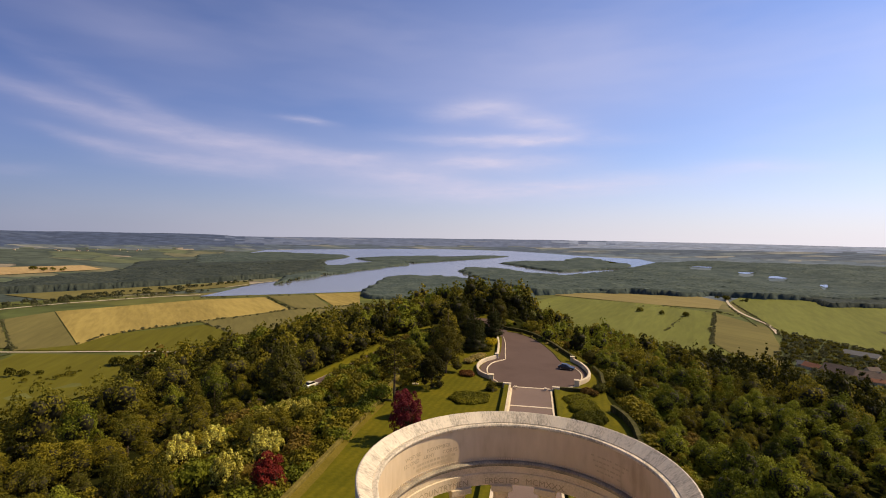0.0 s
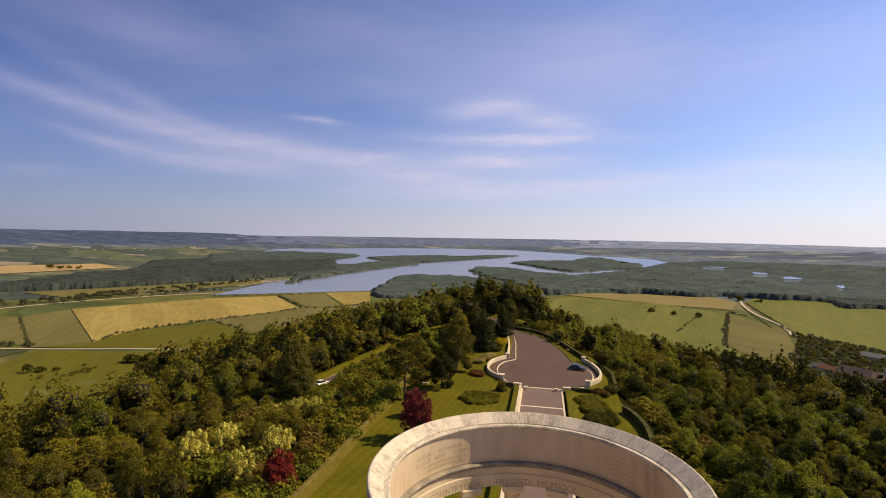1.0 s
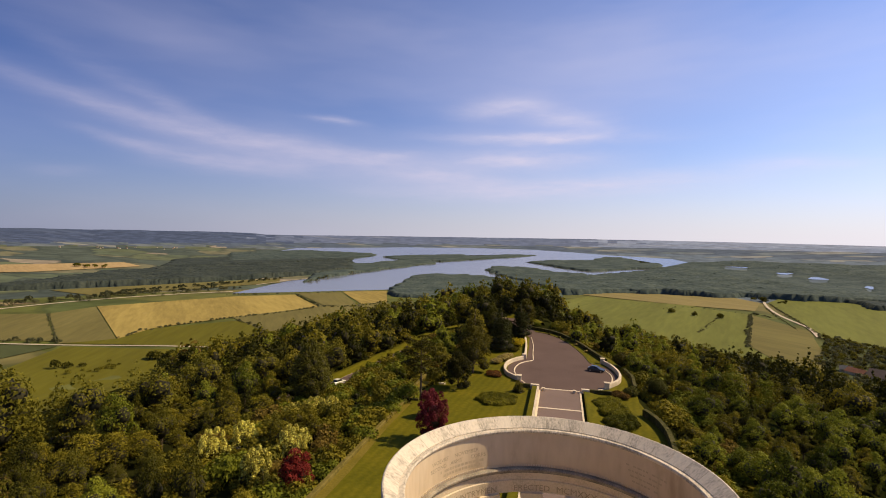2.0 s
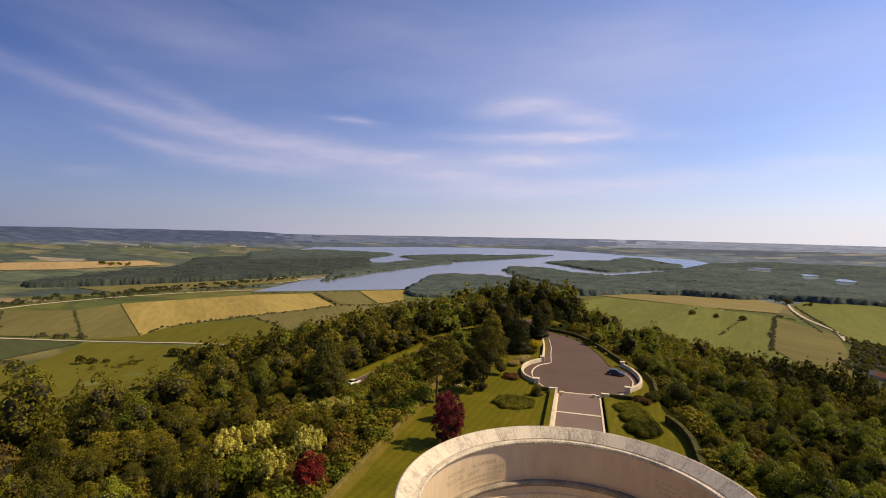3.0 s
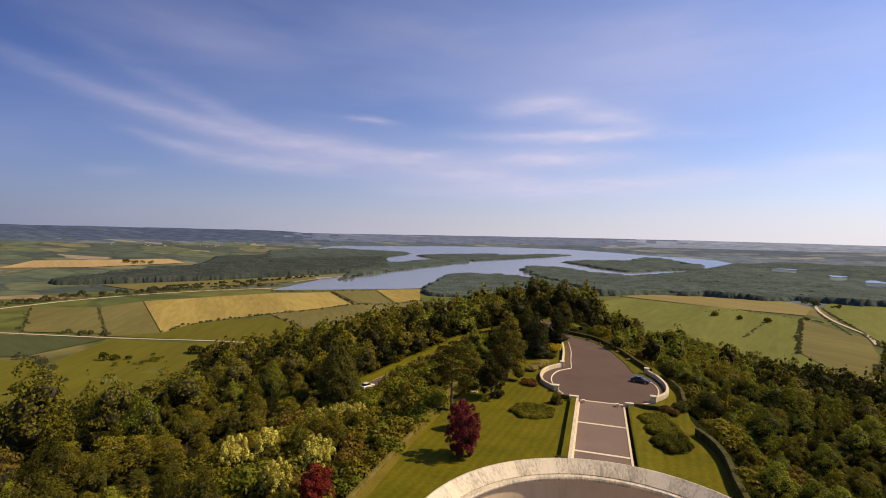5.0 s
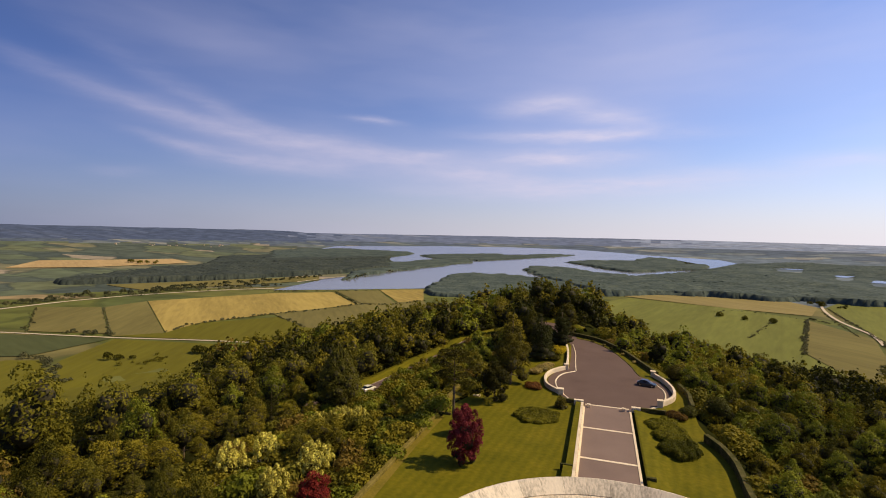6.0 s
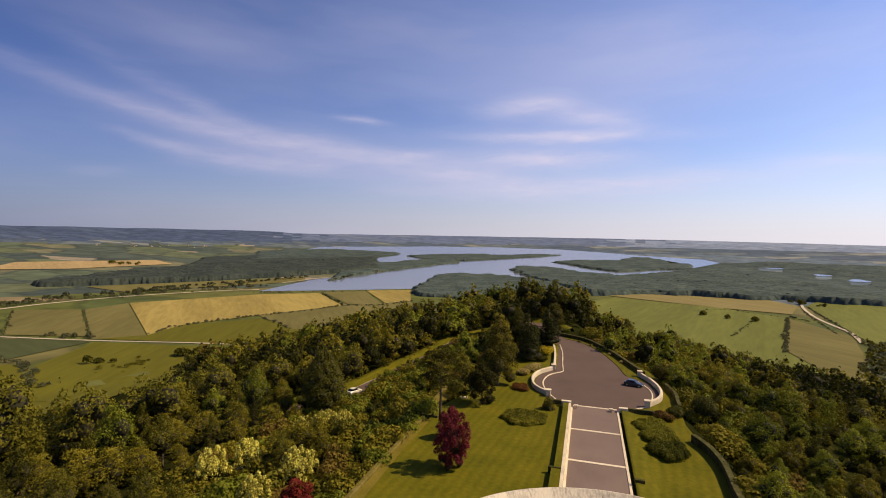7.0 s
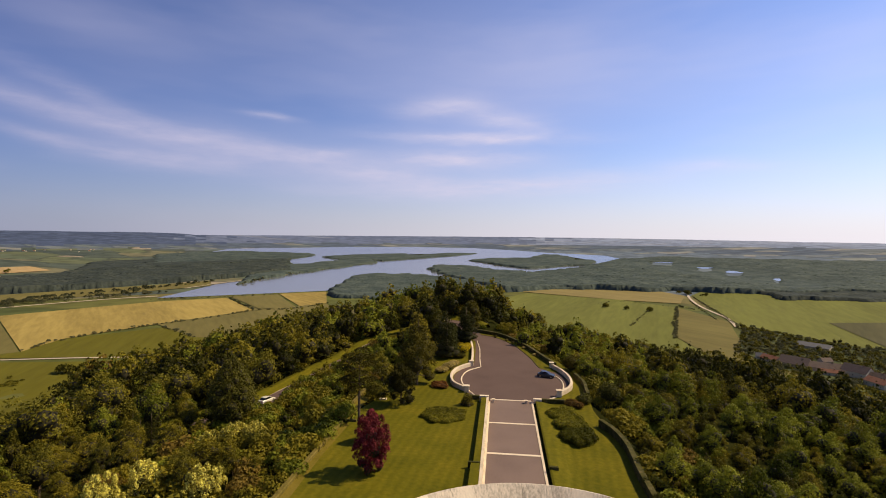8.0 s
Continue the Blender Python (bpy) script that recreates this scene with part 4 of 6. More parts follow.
for i in near_i:
    k = int(rg.choice(6, p=(0.20, 0.56, 0.08, 0.03, 0.05, 0.08) if sx[i] < -62 and sy[i] < 62 else (0.36, 0.14, 0.16, 0.31, 0.01, 0.02) if sx[i] > 0 else weights))
    m = pose(sx[i], sy[i], float(ground_z(sx[i], sy[i])), 0, 0, rg.uniform(0, 360)) @ Matrix.Diagonal((*((tree_size(sx[i], sy[i]) * rg.uniform(0.68, 1.30)) * np.array([rg.uniform(0.85, 1.15), rg.uniform(0.85, 1.15), rg.uniform(0.75, 1.2)])), 1.0))
    if k in used:
        t = copy_thing(KINDS[k], m)
    else:
        used.add(k)
        t = KINDS[k]
        t.matrix_basis = m
    t["group"] = "trees of the wooded slope"
dcam = np.hypot(sx + 2, sy + 15)
rg2 = np.random.default_rng(5)
MIDNEAR = [low_tree(rg2, 10.5, 4.6, 820, 0.56), low_tree(rg2, 12, 4.2, 820, 0.56), low_tree(rg2, 8.5, 5.0, 820, 0.56), low_tree(rg2, 12.0, 3.2, 640, 0.54, "cone")]
MID = [low_tree(rg2, 10.5, 4.6, 330, 0.98), low_tree(rg2, 12, 4.2, 330, 0.98), low_tree(rg2, 8.5, 5.0, 330, 0.98), low_tree(rg2, 12.0, 3.2, 330, 0.90, "cone")]
LOW = [low_tree(rg2, 10, 5.4, 130, 1.62), low_tree(rg2, 11.5, 5.0, 130, 1.62), low_tree(rg2, 9, 5.6, 130, 1.62)]
tone = np.array([noise.noise((x / 40, y / 40, 0)) for x, y in zip(sx, sy)]) + rg.uniform(-0.5, 0.5, len(sx)) - np.where(sx < -62, 0.18, 0) - np.where((sx < -66) & (sy < 75), 0.35, 0) + np.where(sx > 0, 0.24 - 0.45 * np.clip((sx - 25) / 60, 0, 1), 0)
for lo, hi, mat_k, nm in ((-9, -0.08, GREEN_DEEP, "dark green"), (-0.08, 0.34, GREEN, "green"), (0.34, 0.95, GREEN_FRESH, "light green"), (0.95, 9, GREEN_RUST, "rusty green")):
    sel = (~is_near) & (tone >= lo) & (tone < hi)
    for k0, k1, kinds in ((0, 150, MIDNEAR), (150, 230, MID)):
        mid = sel & (dcam >= k0) & (dcam < k1)
        joined_wood("slope_wood", sx[mid], sy[mid], kinds, 1.0, mat_k, f"dense {nm} broadleaf wood on the slope", rg2)
    far = sel & (dcam >= 230)
    joined_wood("slope_wood", sx[far], sy[far], LOW, 1.0, mat_k, f"dense {nm} broadleaf wood lower on the slope", rg2)

FARBUSH = [leaf_cloud(rg2, [(0, 0, 1.0, 1.5, 1.5, 1.2), (0.7, 0.4, 1.5, 1.0, 1.0, 1.0), (-0.6, -0.5, 1.4, 1.0, 1.0, 0.9)], 80, 0.72) for k in range(3)]
BUSH = [leaf_cloud(rg2, [(0, 0, 1.0, 1.7, 1.7, 1.3), (0.9, 0.4, 1.5, 1.1, 1.1, 1.0), (-0.8, 0.7, 1.3, 1.1, 1.1, 1.0), (0.1, -1.0, 1.1, 1.1, 1.1, 0.9)], 230, 0.48) for k in range(3)]
gx, gy = np.meshgrid(np.arange(-70, 62, 4.1), np.arange(0, 175, 4.1))
bx, by = gx.ravel() + rg2.uniform(-1.5, 1.5, gx.size), gy.ravel() + rg2.uniform(-1.5, 1.5, gx.size)
bd = spine_distance(bx, by)
ok = (bd > np.where(bx > 0, 2.0, 0.9)) & ((bd < 18) | ((bx < -34) & (bd < 36) & (by > 25)))
for q in road_line[::2]:
    ok &= np.hypot(bx - q[0], by - q[1]) > np.where(by > 80, 6.5, 4.0)
bx, by = bx[ok], by[ok]
bt = rg2.uniform(0, 1, len(bx))
for lo, hi, mt, nm in ((0, 0.4, GREEN, "green"), (0.4, 0.58, GREEN_DEEP, "dark green"), (0.58, 0.92, GREEN_FRESH, "light green"), (0.92, 1.01, GREEN_RUST, "rusty green")):
    k = (bt >= lo) & (bt < hi)
    joined_wood("undergrowth", bx[k], by[k], BUSH, 1.25, mt, f"dense {nm} bushes under the trees", rg2, 1.0)
# a loose row of bushes below the road
vy_ = np.arange(101.3, 170.0, 1.9) + rg2.uniform(-0.7, 0.7, 37)
vx_ = np.interp(vy_, road_line[:40, 1], road_line[:40, 0]) + 4.3 + rg2.uniform(-0.3, 0.9, len(vy_))
some = rg2.uniform(0, 1, len(vy_)) < 0.5
for k, mt, nm in ((some, GREEN, "green"), (~some, GREEN_FRESH, "light green")):
    joined_wood("roadside_bushes", vx_[k], vy_[k], BUSH, 1.12, mt, f"loose row of {nm} bushes below the road", rg2, 1.0, "bushes")

# ---- the hilltop: lawn, plaza, walk ----
patch("lawn", [(-30, -30), (18, -30), (18.2, 60), (17.4, 72), (16.2, 84), (17, 100), (16, 116), (9, 132), (-1, 150), (-7, 164), (-13, 160), (-12, 135), (-24, 118), (-24, 100),
               (-30, 78)], LAWN, "mown green lawn round the monument", "lawn", z=0.0, step=0)
patch("plaza", [(4.4, 87.5), (9.6, 91.0), (13.0, 97), (13.9, 103), (12.7, 110), (10.4, 112.0), (8.0, 114.6), (7.4, 117.6), (6.5, 123.6), (4.9, 130.6), (2.8, 138.4), (-0.9, 147.4), (-4.9, 153.4), (-9.0, 156.0), (-10, 160), (-14, 172), (-20, 176),
                (-15, 158), (-10.4, 145), (-9.6, 130), (-9.3, 117), (-12.0, 112), (-13.6, 105), (-12.8, 97), (-9.2, 91.5), (-4.4, 87.5)],
      ASPHALT, "round asphalt plaza with turning circle", "plaza", z=0.03, step=0)
patch("approach_walk", [(-4.4, 30), (4.4, 30), (4.4, 88), (-4.4, 88)], GRAVEL, "red brown gravel approach walk", "walk", z=0.05, step=0)


# ---- the monument ----
ATTIC = ramp_mat("smooth_warm_limestone", [(0.30, (0.42, 0.335, 0.255)), (0.46, (0.57, 0.47, 0.37)), (0.7, (0.66, 0.56, 0.45))], 2.6, fine=0.5, stretch=(1, 1, 0.3), bump=0.12, bump_scale=0.01)
CORNICE = ramp_mat("stained_limestone", [(0.32, (0.10, 0.09, 0.085)), (0.5, (0.26, 0.235, 0.21)), (0.72, (0.50, 0.45, 0.38))], 1.3, fine=0.1, bump=0.3, bump_scale=0.02)
MX, MY = -0.45, 2.53


def lathe(profile, steps=96, a0=0.0, a1=360.0, centre=(MX, MY)):
    """A ring turned from a closed profile of (radius, height)."""
    bm = bmesh.new()
    full = abs(a1 - a0) >= 360
    rings = []
    for k in range(steps if full else steps + 1):
        a = radians(a0 + (a1 - a0) * k / steps)
        rings.append([bm.verts.new((centre[0] + r * math.sin(a), centre[1] + r * math.cos(a), z)) for r, z in profile])
    n = len(profile)
    for k in range(steps):
        p, q = rings[k], rings[(k + 1) % len(rings)]
        for j in range(n):
            bm.faces.new((p[j], p[(j + 1) % n], q[(j + 1) % n], q[j]))
    if not full:
        bm.faces.new(rings[0])
        bm.faces.new(list(reversed(rings[-1])))
    return bm


def colonnade():
    top = new("colonnade_monument")
    tagged(top, "round pale limestone colonnade with an open top", "monument")
    # drawn to a ring of 8.98 m; it measures 9.25 m and is a little lower
    top.location, top.scale = (0.056, 0.34, 0), (1.030, 1.030, 0.984)
    # podium and steps under the columns
    for k in range(4):
        part("podium_step", lathe([(0.05, 3.6 + 0.55 * k), (11.6 - 0.45 * k, 3.6 + 0.55 * k), (11.6 - 0.45 * k, 4.145 + 0.55 * k), (0.05, 4.145 + 0.55 * k)]), STONE, top)
    part("podium", lathe([(0.05, -0.5), (12.4, -0.5), (12.4, 3.2), (12.1, 3.6), (0.05, 3.6)]), STONE, top, "battered limestone podium")
    # architrave, frieze, cornice and attic
    part("architrave", lathe([(7.72, 16.25), (8.85, 16.25), (8.85, 17.05), (8.95, 17.05), (8.95, 17.62), (7.80, 17.62), (7.80, 17.15), (7.72, 17.1)]), STONE, top)
    part("cornice", lathe([(7.74, 17.625), (9.0, 17.625), (9.05, 17.8), (9.55, 17.95), (9.6, 18.2), (8.9, 18.35), (8.02, 18.35), (8.02, 18.0), (7.72, 17.98), (7.62, 17.88), (7.64, 17.76), (7.74, 17.70)]),
         CORNICE, top, "moulded limestone cornice")
    part("attic_wall", lathe([(7.95, 17.99), (8.75, 18.30), (8.75, 20.46), (7.95, 20.46)]), ATTIC, top, "smooth attic wall with carved lettering")
    part("attic_moulding", lathe([(7.86, 20.464), (8.85, 20.464), (8.88, 20.70), (7.84, 20.70), (7.78, 20.62), (7.80, 20.53)]), COPING, top)
    # coping stones, laid side by side
    stones = 44
    st = None
    for k in range(stones):
        if st is None:
            a = 180.0 / stones - 0.035
            st = part("coping_stone", lathe([(8.12, 20.704), (8.95, 20.704), (8.98, 20.80), (8.98, 21.24), (8.93, 21.29), (8.86, 21.30), (8.15, 20.78), (8.11, 20.75)], 4, -a, a, (0, 0)),
                      COPING, top)
            st.location = (MX, MY, 0)
        else:
            o = new("coping_stone", st.data)
            o.parent = top
            o.location = (MX, MY, 0)
            o.rotation_euler = (0, 0, -2 * math.pi * k / stones)
    # sixteen columns
    bm = bmesh.new()
    flutes, rows = 40, []
    for z, r in ((6.35, 0.62), (9.0, 0.615), (12.0, 0.58), (15.35, 0.53)):
        ring = []
        for j in range(flutes):
            a = 2 * math.pi * j / flutes
            q = r * (1.0 if j % 2 else 0.95)
            ring.append(bm.verts.new((q * math.cos(a), q * math.sin(a), z)))
        rows.append(ring)
    for p, q in zip(rows, rows[1:]):
        for j in range(flutes):
            bm.faces.new((p[j], p[(j + 1) % flutes], q[(j + 1) % flutes], q[j]))
    shaft = part("shaft", bm, STONE, None, smooth=False)
    cap_bm = lathe([(0.02, 15.35), (0.55, 15.35), (0.58, 15.5), (0.56, 15.55), (0.72, 15.85), (0.02, 15.85)], 24, centre=(0, 0))
    box(cap_bm, -0.74, 0.74, -0.74, 0.74, 15.852, 16.248)
    cap = part("capital", cap_bm, STONE, None)
    base = part("column_base", lathe([(0.02, 5.80), (0.82, 5.80), (0.84, 5.95), (0.74, 6.1), (0.76, 6.25), (0.64, 6.35), (0.02, 6.35)], 24, centre=(0, 0)), STONE, None)
    for k in range(16):
        a = radians(11.25 + 22.5 * k)
        col = new("column")
        col.parent = top
        col.location = (MX + 8.22 * math.sin(a), MY + 8.22 * math.cos(a), 0)
        col.rotation_euler = (0, 0, -a)
        for src in (shaft, cap, base):
            o = src if k == 0 else new(src.name.split(".")[0], src.data)
            o.parent = col
    # grand steps down to the walk
    for k in range(21):
        bm = bmesh.new()
        z1 = 3.6 - 0.17 * k
        box(bm, -4.4, 4.4, 12.0 + 0.36 * k, 12.36 + 0.36 * k, -0.2, z1)
        part("stair_step", bm, STONE, top)
    return top


colonnade()


# ---- walls and kerbs of the approach ----
MOSSY = ramp_mat("mossy_grey_stone", [(0.3, (0.030, 0.033, 0.010)), (0.50, (0.062, 0.062, 0.020)), (0.60, (0.105, 0.092, 0.045)), (0.8, (0.16, 0.135, 0.075))], 1.2, fine=0.2, bump=0.9, bump_scale=0.06, spec=0.05)


def stone_piece(name, bm, label, category, material=None, kind=""):
    ob = part(name, bm, material or STONE, None)
    return tagged(ob, label, category, kind=kind)


def loft(sections):
    bm = bmesh.new()
    rows = [[bm.verts.new(p) for p in s] for s in sections]
    n = len(rows[0])
    for p, q in zip(rows, rows[1:]):
        for j in range(n):
            bm.faces.new((p[j], p[(j + 1) % n], q[(j + 1) % n], q[j]))
    bm.faces.new(rows[0])
    bm.faces.new(list(reversed(rows[-1])))
    return bm


def west_flank():
    """Raised grass strip along the walk: a pale wall towards the walk, a dark drop to the lawn, stepping out halfway."""
    top = tagged(new("flank_terrace"), "raised grass strip with a pale stone retaining wall", "terrace")
    for nm, x0, x1, y0, y1, z1, mt in (("retaining_wall", -5.05, -4.62, 21, 86.6, 0.95, STONE), ("grass_bank", -6.10, -5.052, 57.25, 86.6, 0.90, LAWN),
                                       ("grass_bank", -6.45, -5.052, 21, 56.9, 0.90, LAWN), ("cross_wall", -6.9, -5.052, 56.902, 57.248, 1.0, MOSSY),
                                       ("end_pier", -6.5, -4.60, 86.65, 87.45, 1.15, STONE), ("kerb", -4.60, -4.25, 21, 86.6, 0.14, STONE)):
        bm = bmesh.new()
        box(bm, x0, x1, y0, y1, -0.1, z1)
        part(nm, bm, mt, top)


def east_flank():
    """Lawn bank above the walk, behind a pale kerb and a narrow strip coloured dark for the bank's shadow."""
    top = tagged(new("flank_terrace"), "grass bank with a pale kerb and a dark shadow strip", "terrace")
    # strip behind the kerb is near-black, deepening the bank's shadow by colour
    for nm, x0, x1, y0, y1, z1, mt in (("kerb", 4.20, 4.56, 21, 87.2, 0.14, STONE), ("gutter", 4.562, 5.04, 21, 86.6, 0.03, SHADESOIL), ("cross_wall", 5.0, 6.3, 56.9, 57.4, 0.95, MOSSY),
                                       ("end_pier", 4.60, 6.3, 86.65, 87.45, 0.95, STONE)):
        bm = bmesh.new()
        box(bm, x0, x1, y0, y1, -0.1, z1)
        part(nm, bm, mt, top)
    rows = [[(5.04, y, -0.1), (5.04, y, 0.55), (5.3, y, 0.62), (6.6, y, 0.42), (8.0, y, 0.12), (9.2, y, 0.012), (9.2, y, -0.1)] for y in (21, 45, 66, 86.6)]
    part("grass_bank", loft(rows), LAWN, top)


west_flank()
east_flank()
for y in (88.0, 75.1, 62.3, 49.6, 37.0):
    bm = bmesh.new()
    box(bm, -4.24, 4.24, y - 0.28, y + 0.28, -0.1, 0.085)
    stone_piece("walk_step", bm, "low pale stone step across the walk", "step")["group"] = "steps across the walk"


def curved_wall(name, pts, thick, h, label, material=None, pier=True, fine=1.0):
    """A low wall with a rounded coping along a line in plan, with a pier at each end."""
    top = tagged(new(name), label, "wall")
    p = smooth_line(pts, fine)
    prof = [(-thick / 2, -0.2), (-thick / 2, h - 0.12), (-thick / 2 + 0.06, h), (thick / 2 - 0.06, h), (thick / 2, h - 0.12), (thick / 2, -0.2)]
    bm = bmesh.new()
    rings = []
    for i, q in enumerate(p):
        d = p[min(i + 1, len(p) - 1)] - p[max(i - 1, 0)]
        d = d / np.linalg.norm(d)
        rings.append([bm.verts.new((q[0] - d[1] * s, q[1] + d[0] * s, z)) for s, z in prof])
    for u, v in zip(rings, rings[1:]):
        for j in range(len(prof)):
            k = (j + 1) % len(prof)
            bm.faces.new((u[j], u[k], v[k], v[j]))
    bm.faces.new(rings[0])
    bm.faces.new(list(reversed(rings[-1])))
    part("wall", bm, material or STONE, top)
    if pier:
        for q in (p[0], p[-1]):
            bm = bmesh.new()
            box(bm, q[0] - 0.5, q[0] + 0.5, q[1] - 0.5, q[1] + 0.5, -0.2, h + 0.25)
            box(bm, q[0] - 0.62, q[0] + 0.62, q[1] - 0.62, q[1] + 0.62, h + 0.25, h + 0.42)
            part("pier", bm, material or STONE, top)
    return top


curved_wall("plaza_wall", [(-9.6, 92.6), (-12.9, 96.8), (-14.1, 103), (-13.2, 109), (-9.9, 114.6)], 0.6, 1.0, "curved pale limestone wall round the plaza")
curved_wall("plaza_wall", [(-9.9, 115.6), (-10.1, 122), (-10.6, 131), (-11.6, 141)], 0.6, 1.0, "low pale limestone wall beside the plaza", pier=False)
curved_wall("plaza_wall", [(10.4, 92.0), (13.4, 97), (14.3, 103), (13.3, 110), (11.2, 115.6)], 0.62, 1.05, "curved pale limestone wall round the plaza")

# perimeter walls of the hilltop
DRYGRASS = ramp_mat("dry_grass_verge", [(0.25, (0.095, 0.085, 0.012)), (0.5, (0.15, 0.122, 0.02)), (0.8, (0.22, 0.168, 0.04))], 5, fine=0.3, bump=0.5, bump_scale=0.05, spec=0.04)
curved_wall("terrace_wall", [(16.0, 76.2), (17.5, 72.0), (18.2, 66.5), (18.0, 61), (17.7, 55), (17.6, 30)], 0.9, 1.3, "mossy grey stone terrace wall beside the lawn", MOSSY, False)
curved_wall("terrace_wall", [(16.0, 107.6), (17.0, 101), (16.7, 96), (16.5, 92)], 0.8, 1.1, "mossy grey stone terrace wall behind the plaza", MOSSY, False)
curved_wall("terrace_wall", [(-14, 162), (-9, 159.8), (-1.3, 153), (5.2, 139), (9.6, 125), (12.2, 116.6)], 0.8, 1.1, "low dark stone wall behind the plaza verge", MOSSY, False)
# mossy stone lightened to yellow olive, the sunlit look put into its colour
MOSSLIT = ramp_mat("lichened_dry_wall", [(0.3, (0.070, 0.062, 0.016)), (0.5, (0.145, 0.120, 0.032)), (0.75, (0.23, 0.185, 0.070))], 0.9, fine=0.15, bump=0.9, bump_scale=0.06, spec=0.05)
curved_wall("terrace_wall", [(-31.1, 20), (-31.1, 71.0)], 0.7, 0.55, "low mossy stone terrace wall in a sunlit yellow tone", MOSSLIT, False)
curved_wall("terrace_wall", [(-32.1, 72.6), (-32.1, 90)], 0.7, 0.55, "low mossy stone terrace wall in a sunlit yellow tone", MOSSLIT, False)
rgi = np.random.default_rng(15)
IVY = [leaf_cloud(rgi, [(0, 0, 1.15, 0.62, 0.62, 0.34), (0.4, 0.2, 0.8, 0.35, 0.35, 0.45), (0.3, -0.4, 1.2, 0.4, 0.4, 0.3)], 60, 0.24) for k in range(3)]
ivy_line = np.array(smooth_line([(16.3, 76.0), (17.8, 72.0), (18.5, 66.5), (18.3, 61), (18.0, 55), (17.9, 36)], 0.8))
ivy_line = ivy_line[rgi.uniform(0, 1, len(ivy_line)) < 0.62]
joined_wood("ivy", ivy_line[:, 0], ivy_line[:, 1], IVY, 1.0, HEDGE, "dark green ivy trailing over the terrace wall", rgi, 1.0, "ivy")
patch("verge", [(-30.75, 20), (-29.5, 20), (-29.3, 40), (-29.8, 58), (-29.5, 71), (-30.75, 71)], DRYGRASS, "strip of dry yellowed grass beside the wall", "grass", z=0.02, step=0)
patch("verge", [(-31.7, 72.6), (-30.4, 72.6), (-29.6, 86), (-31.7, 86)], DRYGRASS, "strip of dry yellowed grass beside the wall", "grass", z=0.025, step=0)
bm = bmesh.new()
box(bm, -31.9, -28.6, 72.05, 72.4, -0.1, 0.4)
stone_piece("cross_wall", bm, "short low stone wall across the lawn edge", "wall", MOSSY)


def kerb_line(pts, width, h, label, name="kerb", material=None):
    ob = curved_wall(name, pts, width, h, label, material, False, 0.8)
    return ob


kerb_line([(-7.8, 90.3), (-10.3, 95.8), (-11.6, 102.6), (-10.6, 109), (-7.6, 113.2)], 0.35, 0.16, "pale stone kerb round the turning circle")
kerb_line([(-7.4, 113.6), (-8.0, 122), (-8.6, 134), (-10.0, 146)], 0.3, 0.14, "pale stone kerb beside the plaza")
kerb_line([(7.4, 89.2), (10.6, 92.6), (12.2, 99), (12.2, 104.5), (10.2, 110.5)], 0.35, 0.16, "pale stone kerb round the turning circle")
kerb_line([(8.0, 114.6), (7.4, 117.6), (6.5, 123.6), (4.9, 130.6), (2.8, 138.4), (-0.9, 147.4), (-4.9, 153.4), (-9.0, 156.0)], 0.3, 0.14, "dull stone kerb along the verge", material=MOSSY)
patch("verge", [(10.2, 112), (11.8, 116.4), (9.2, 125), (4.8, 139), (-1.6, 152.6), (-6.6, 156.6), (-9.0, 156.0), (-4.9, 153.4), (-0.9, 147.4), (2.8, 138.4), (4.9, 130.6), (6.5, 123.6), (7.4, 117.6), (8.0, 114.6)], LAWN,
      "narrow grass verge between kerb and wall", "grass", z=0.06, step=0)
for x0 in (-3.6, 3.1):
    bm = bmesh.new()
    box(bm, x0 - 0.28, x0 + 0.28, 86.3, 86.86, 0.0, 0.55)
    box(bm, x0 - 0.34, x0 + 0.34, 86.24, 86.92, 0.55, 0.66)
    stone_piece("bollard", bm, "squat pale stone bollard at the walk", "bollard")["group"] = "bollards at the walk"
for x0, x1, y in ((6.32, 11.0, 87.5), (-9.2, -6.52, 87.9)):
    bm = bmesh.new()
    box(bm, x0, x1, y - 0.3, y + 0.3, -0.1, 0.85)
    stone_piece("front_wall", bm, "low stone wall in front of the plaza", "wall", MOSSY)
bm = bmesh.new()
box(bm, -27.4, -26.0, 84.6, 85.4, -0.05, 0.22)
bmesh.ops.bevel(bm, geom=bm.edges[:], offset=0.05, segments=1)
stone_piece("stone_slab", bm, "small pale stone slab in the grass", "stone")


# ---- planting of the hilltop ----
def planted(ob, x, y, z=None, turn=0.0):
    ob.location = (x, y, float(ground_z(x, y)) if z is None else z)
    ob.rotation_euler = (0, 0, radians(turn))
    return ob


planted(tree("purple_plum_tree", 21, 8.1, 2.9, PURPLE, 5200, 0.28, "purple leaved plum tree standing on the lawn", "oval"), -20.8, 54.2, 0)
planted(tree("purple_plum_tree", 22, 5.4, 1.9, PURPLE, 1800, 0.36, "slim purple leaved plum tree on the lawn", low=0.06), -23.8, 64.4, 0)
planted(tree("red_leaved_tree", 23, 5.8, 3.0, REDLEAF, 2600, 0.34, "dark red leaved tree below the terrace wall", low=0.06), -36.0, 37.0)


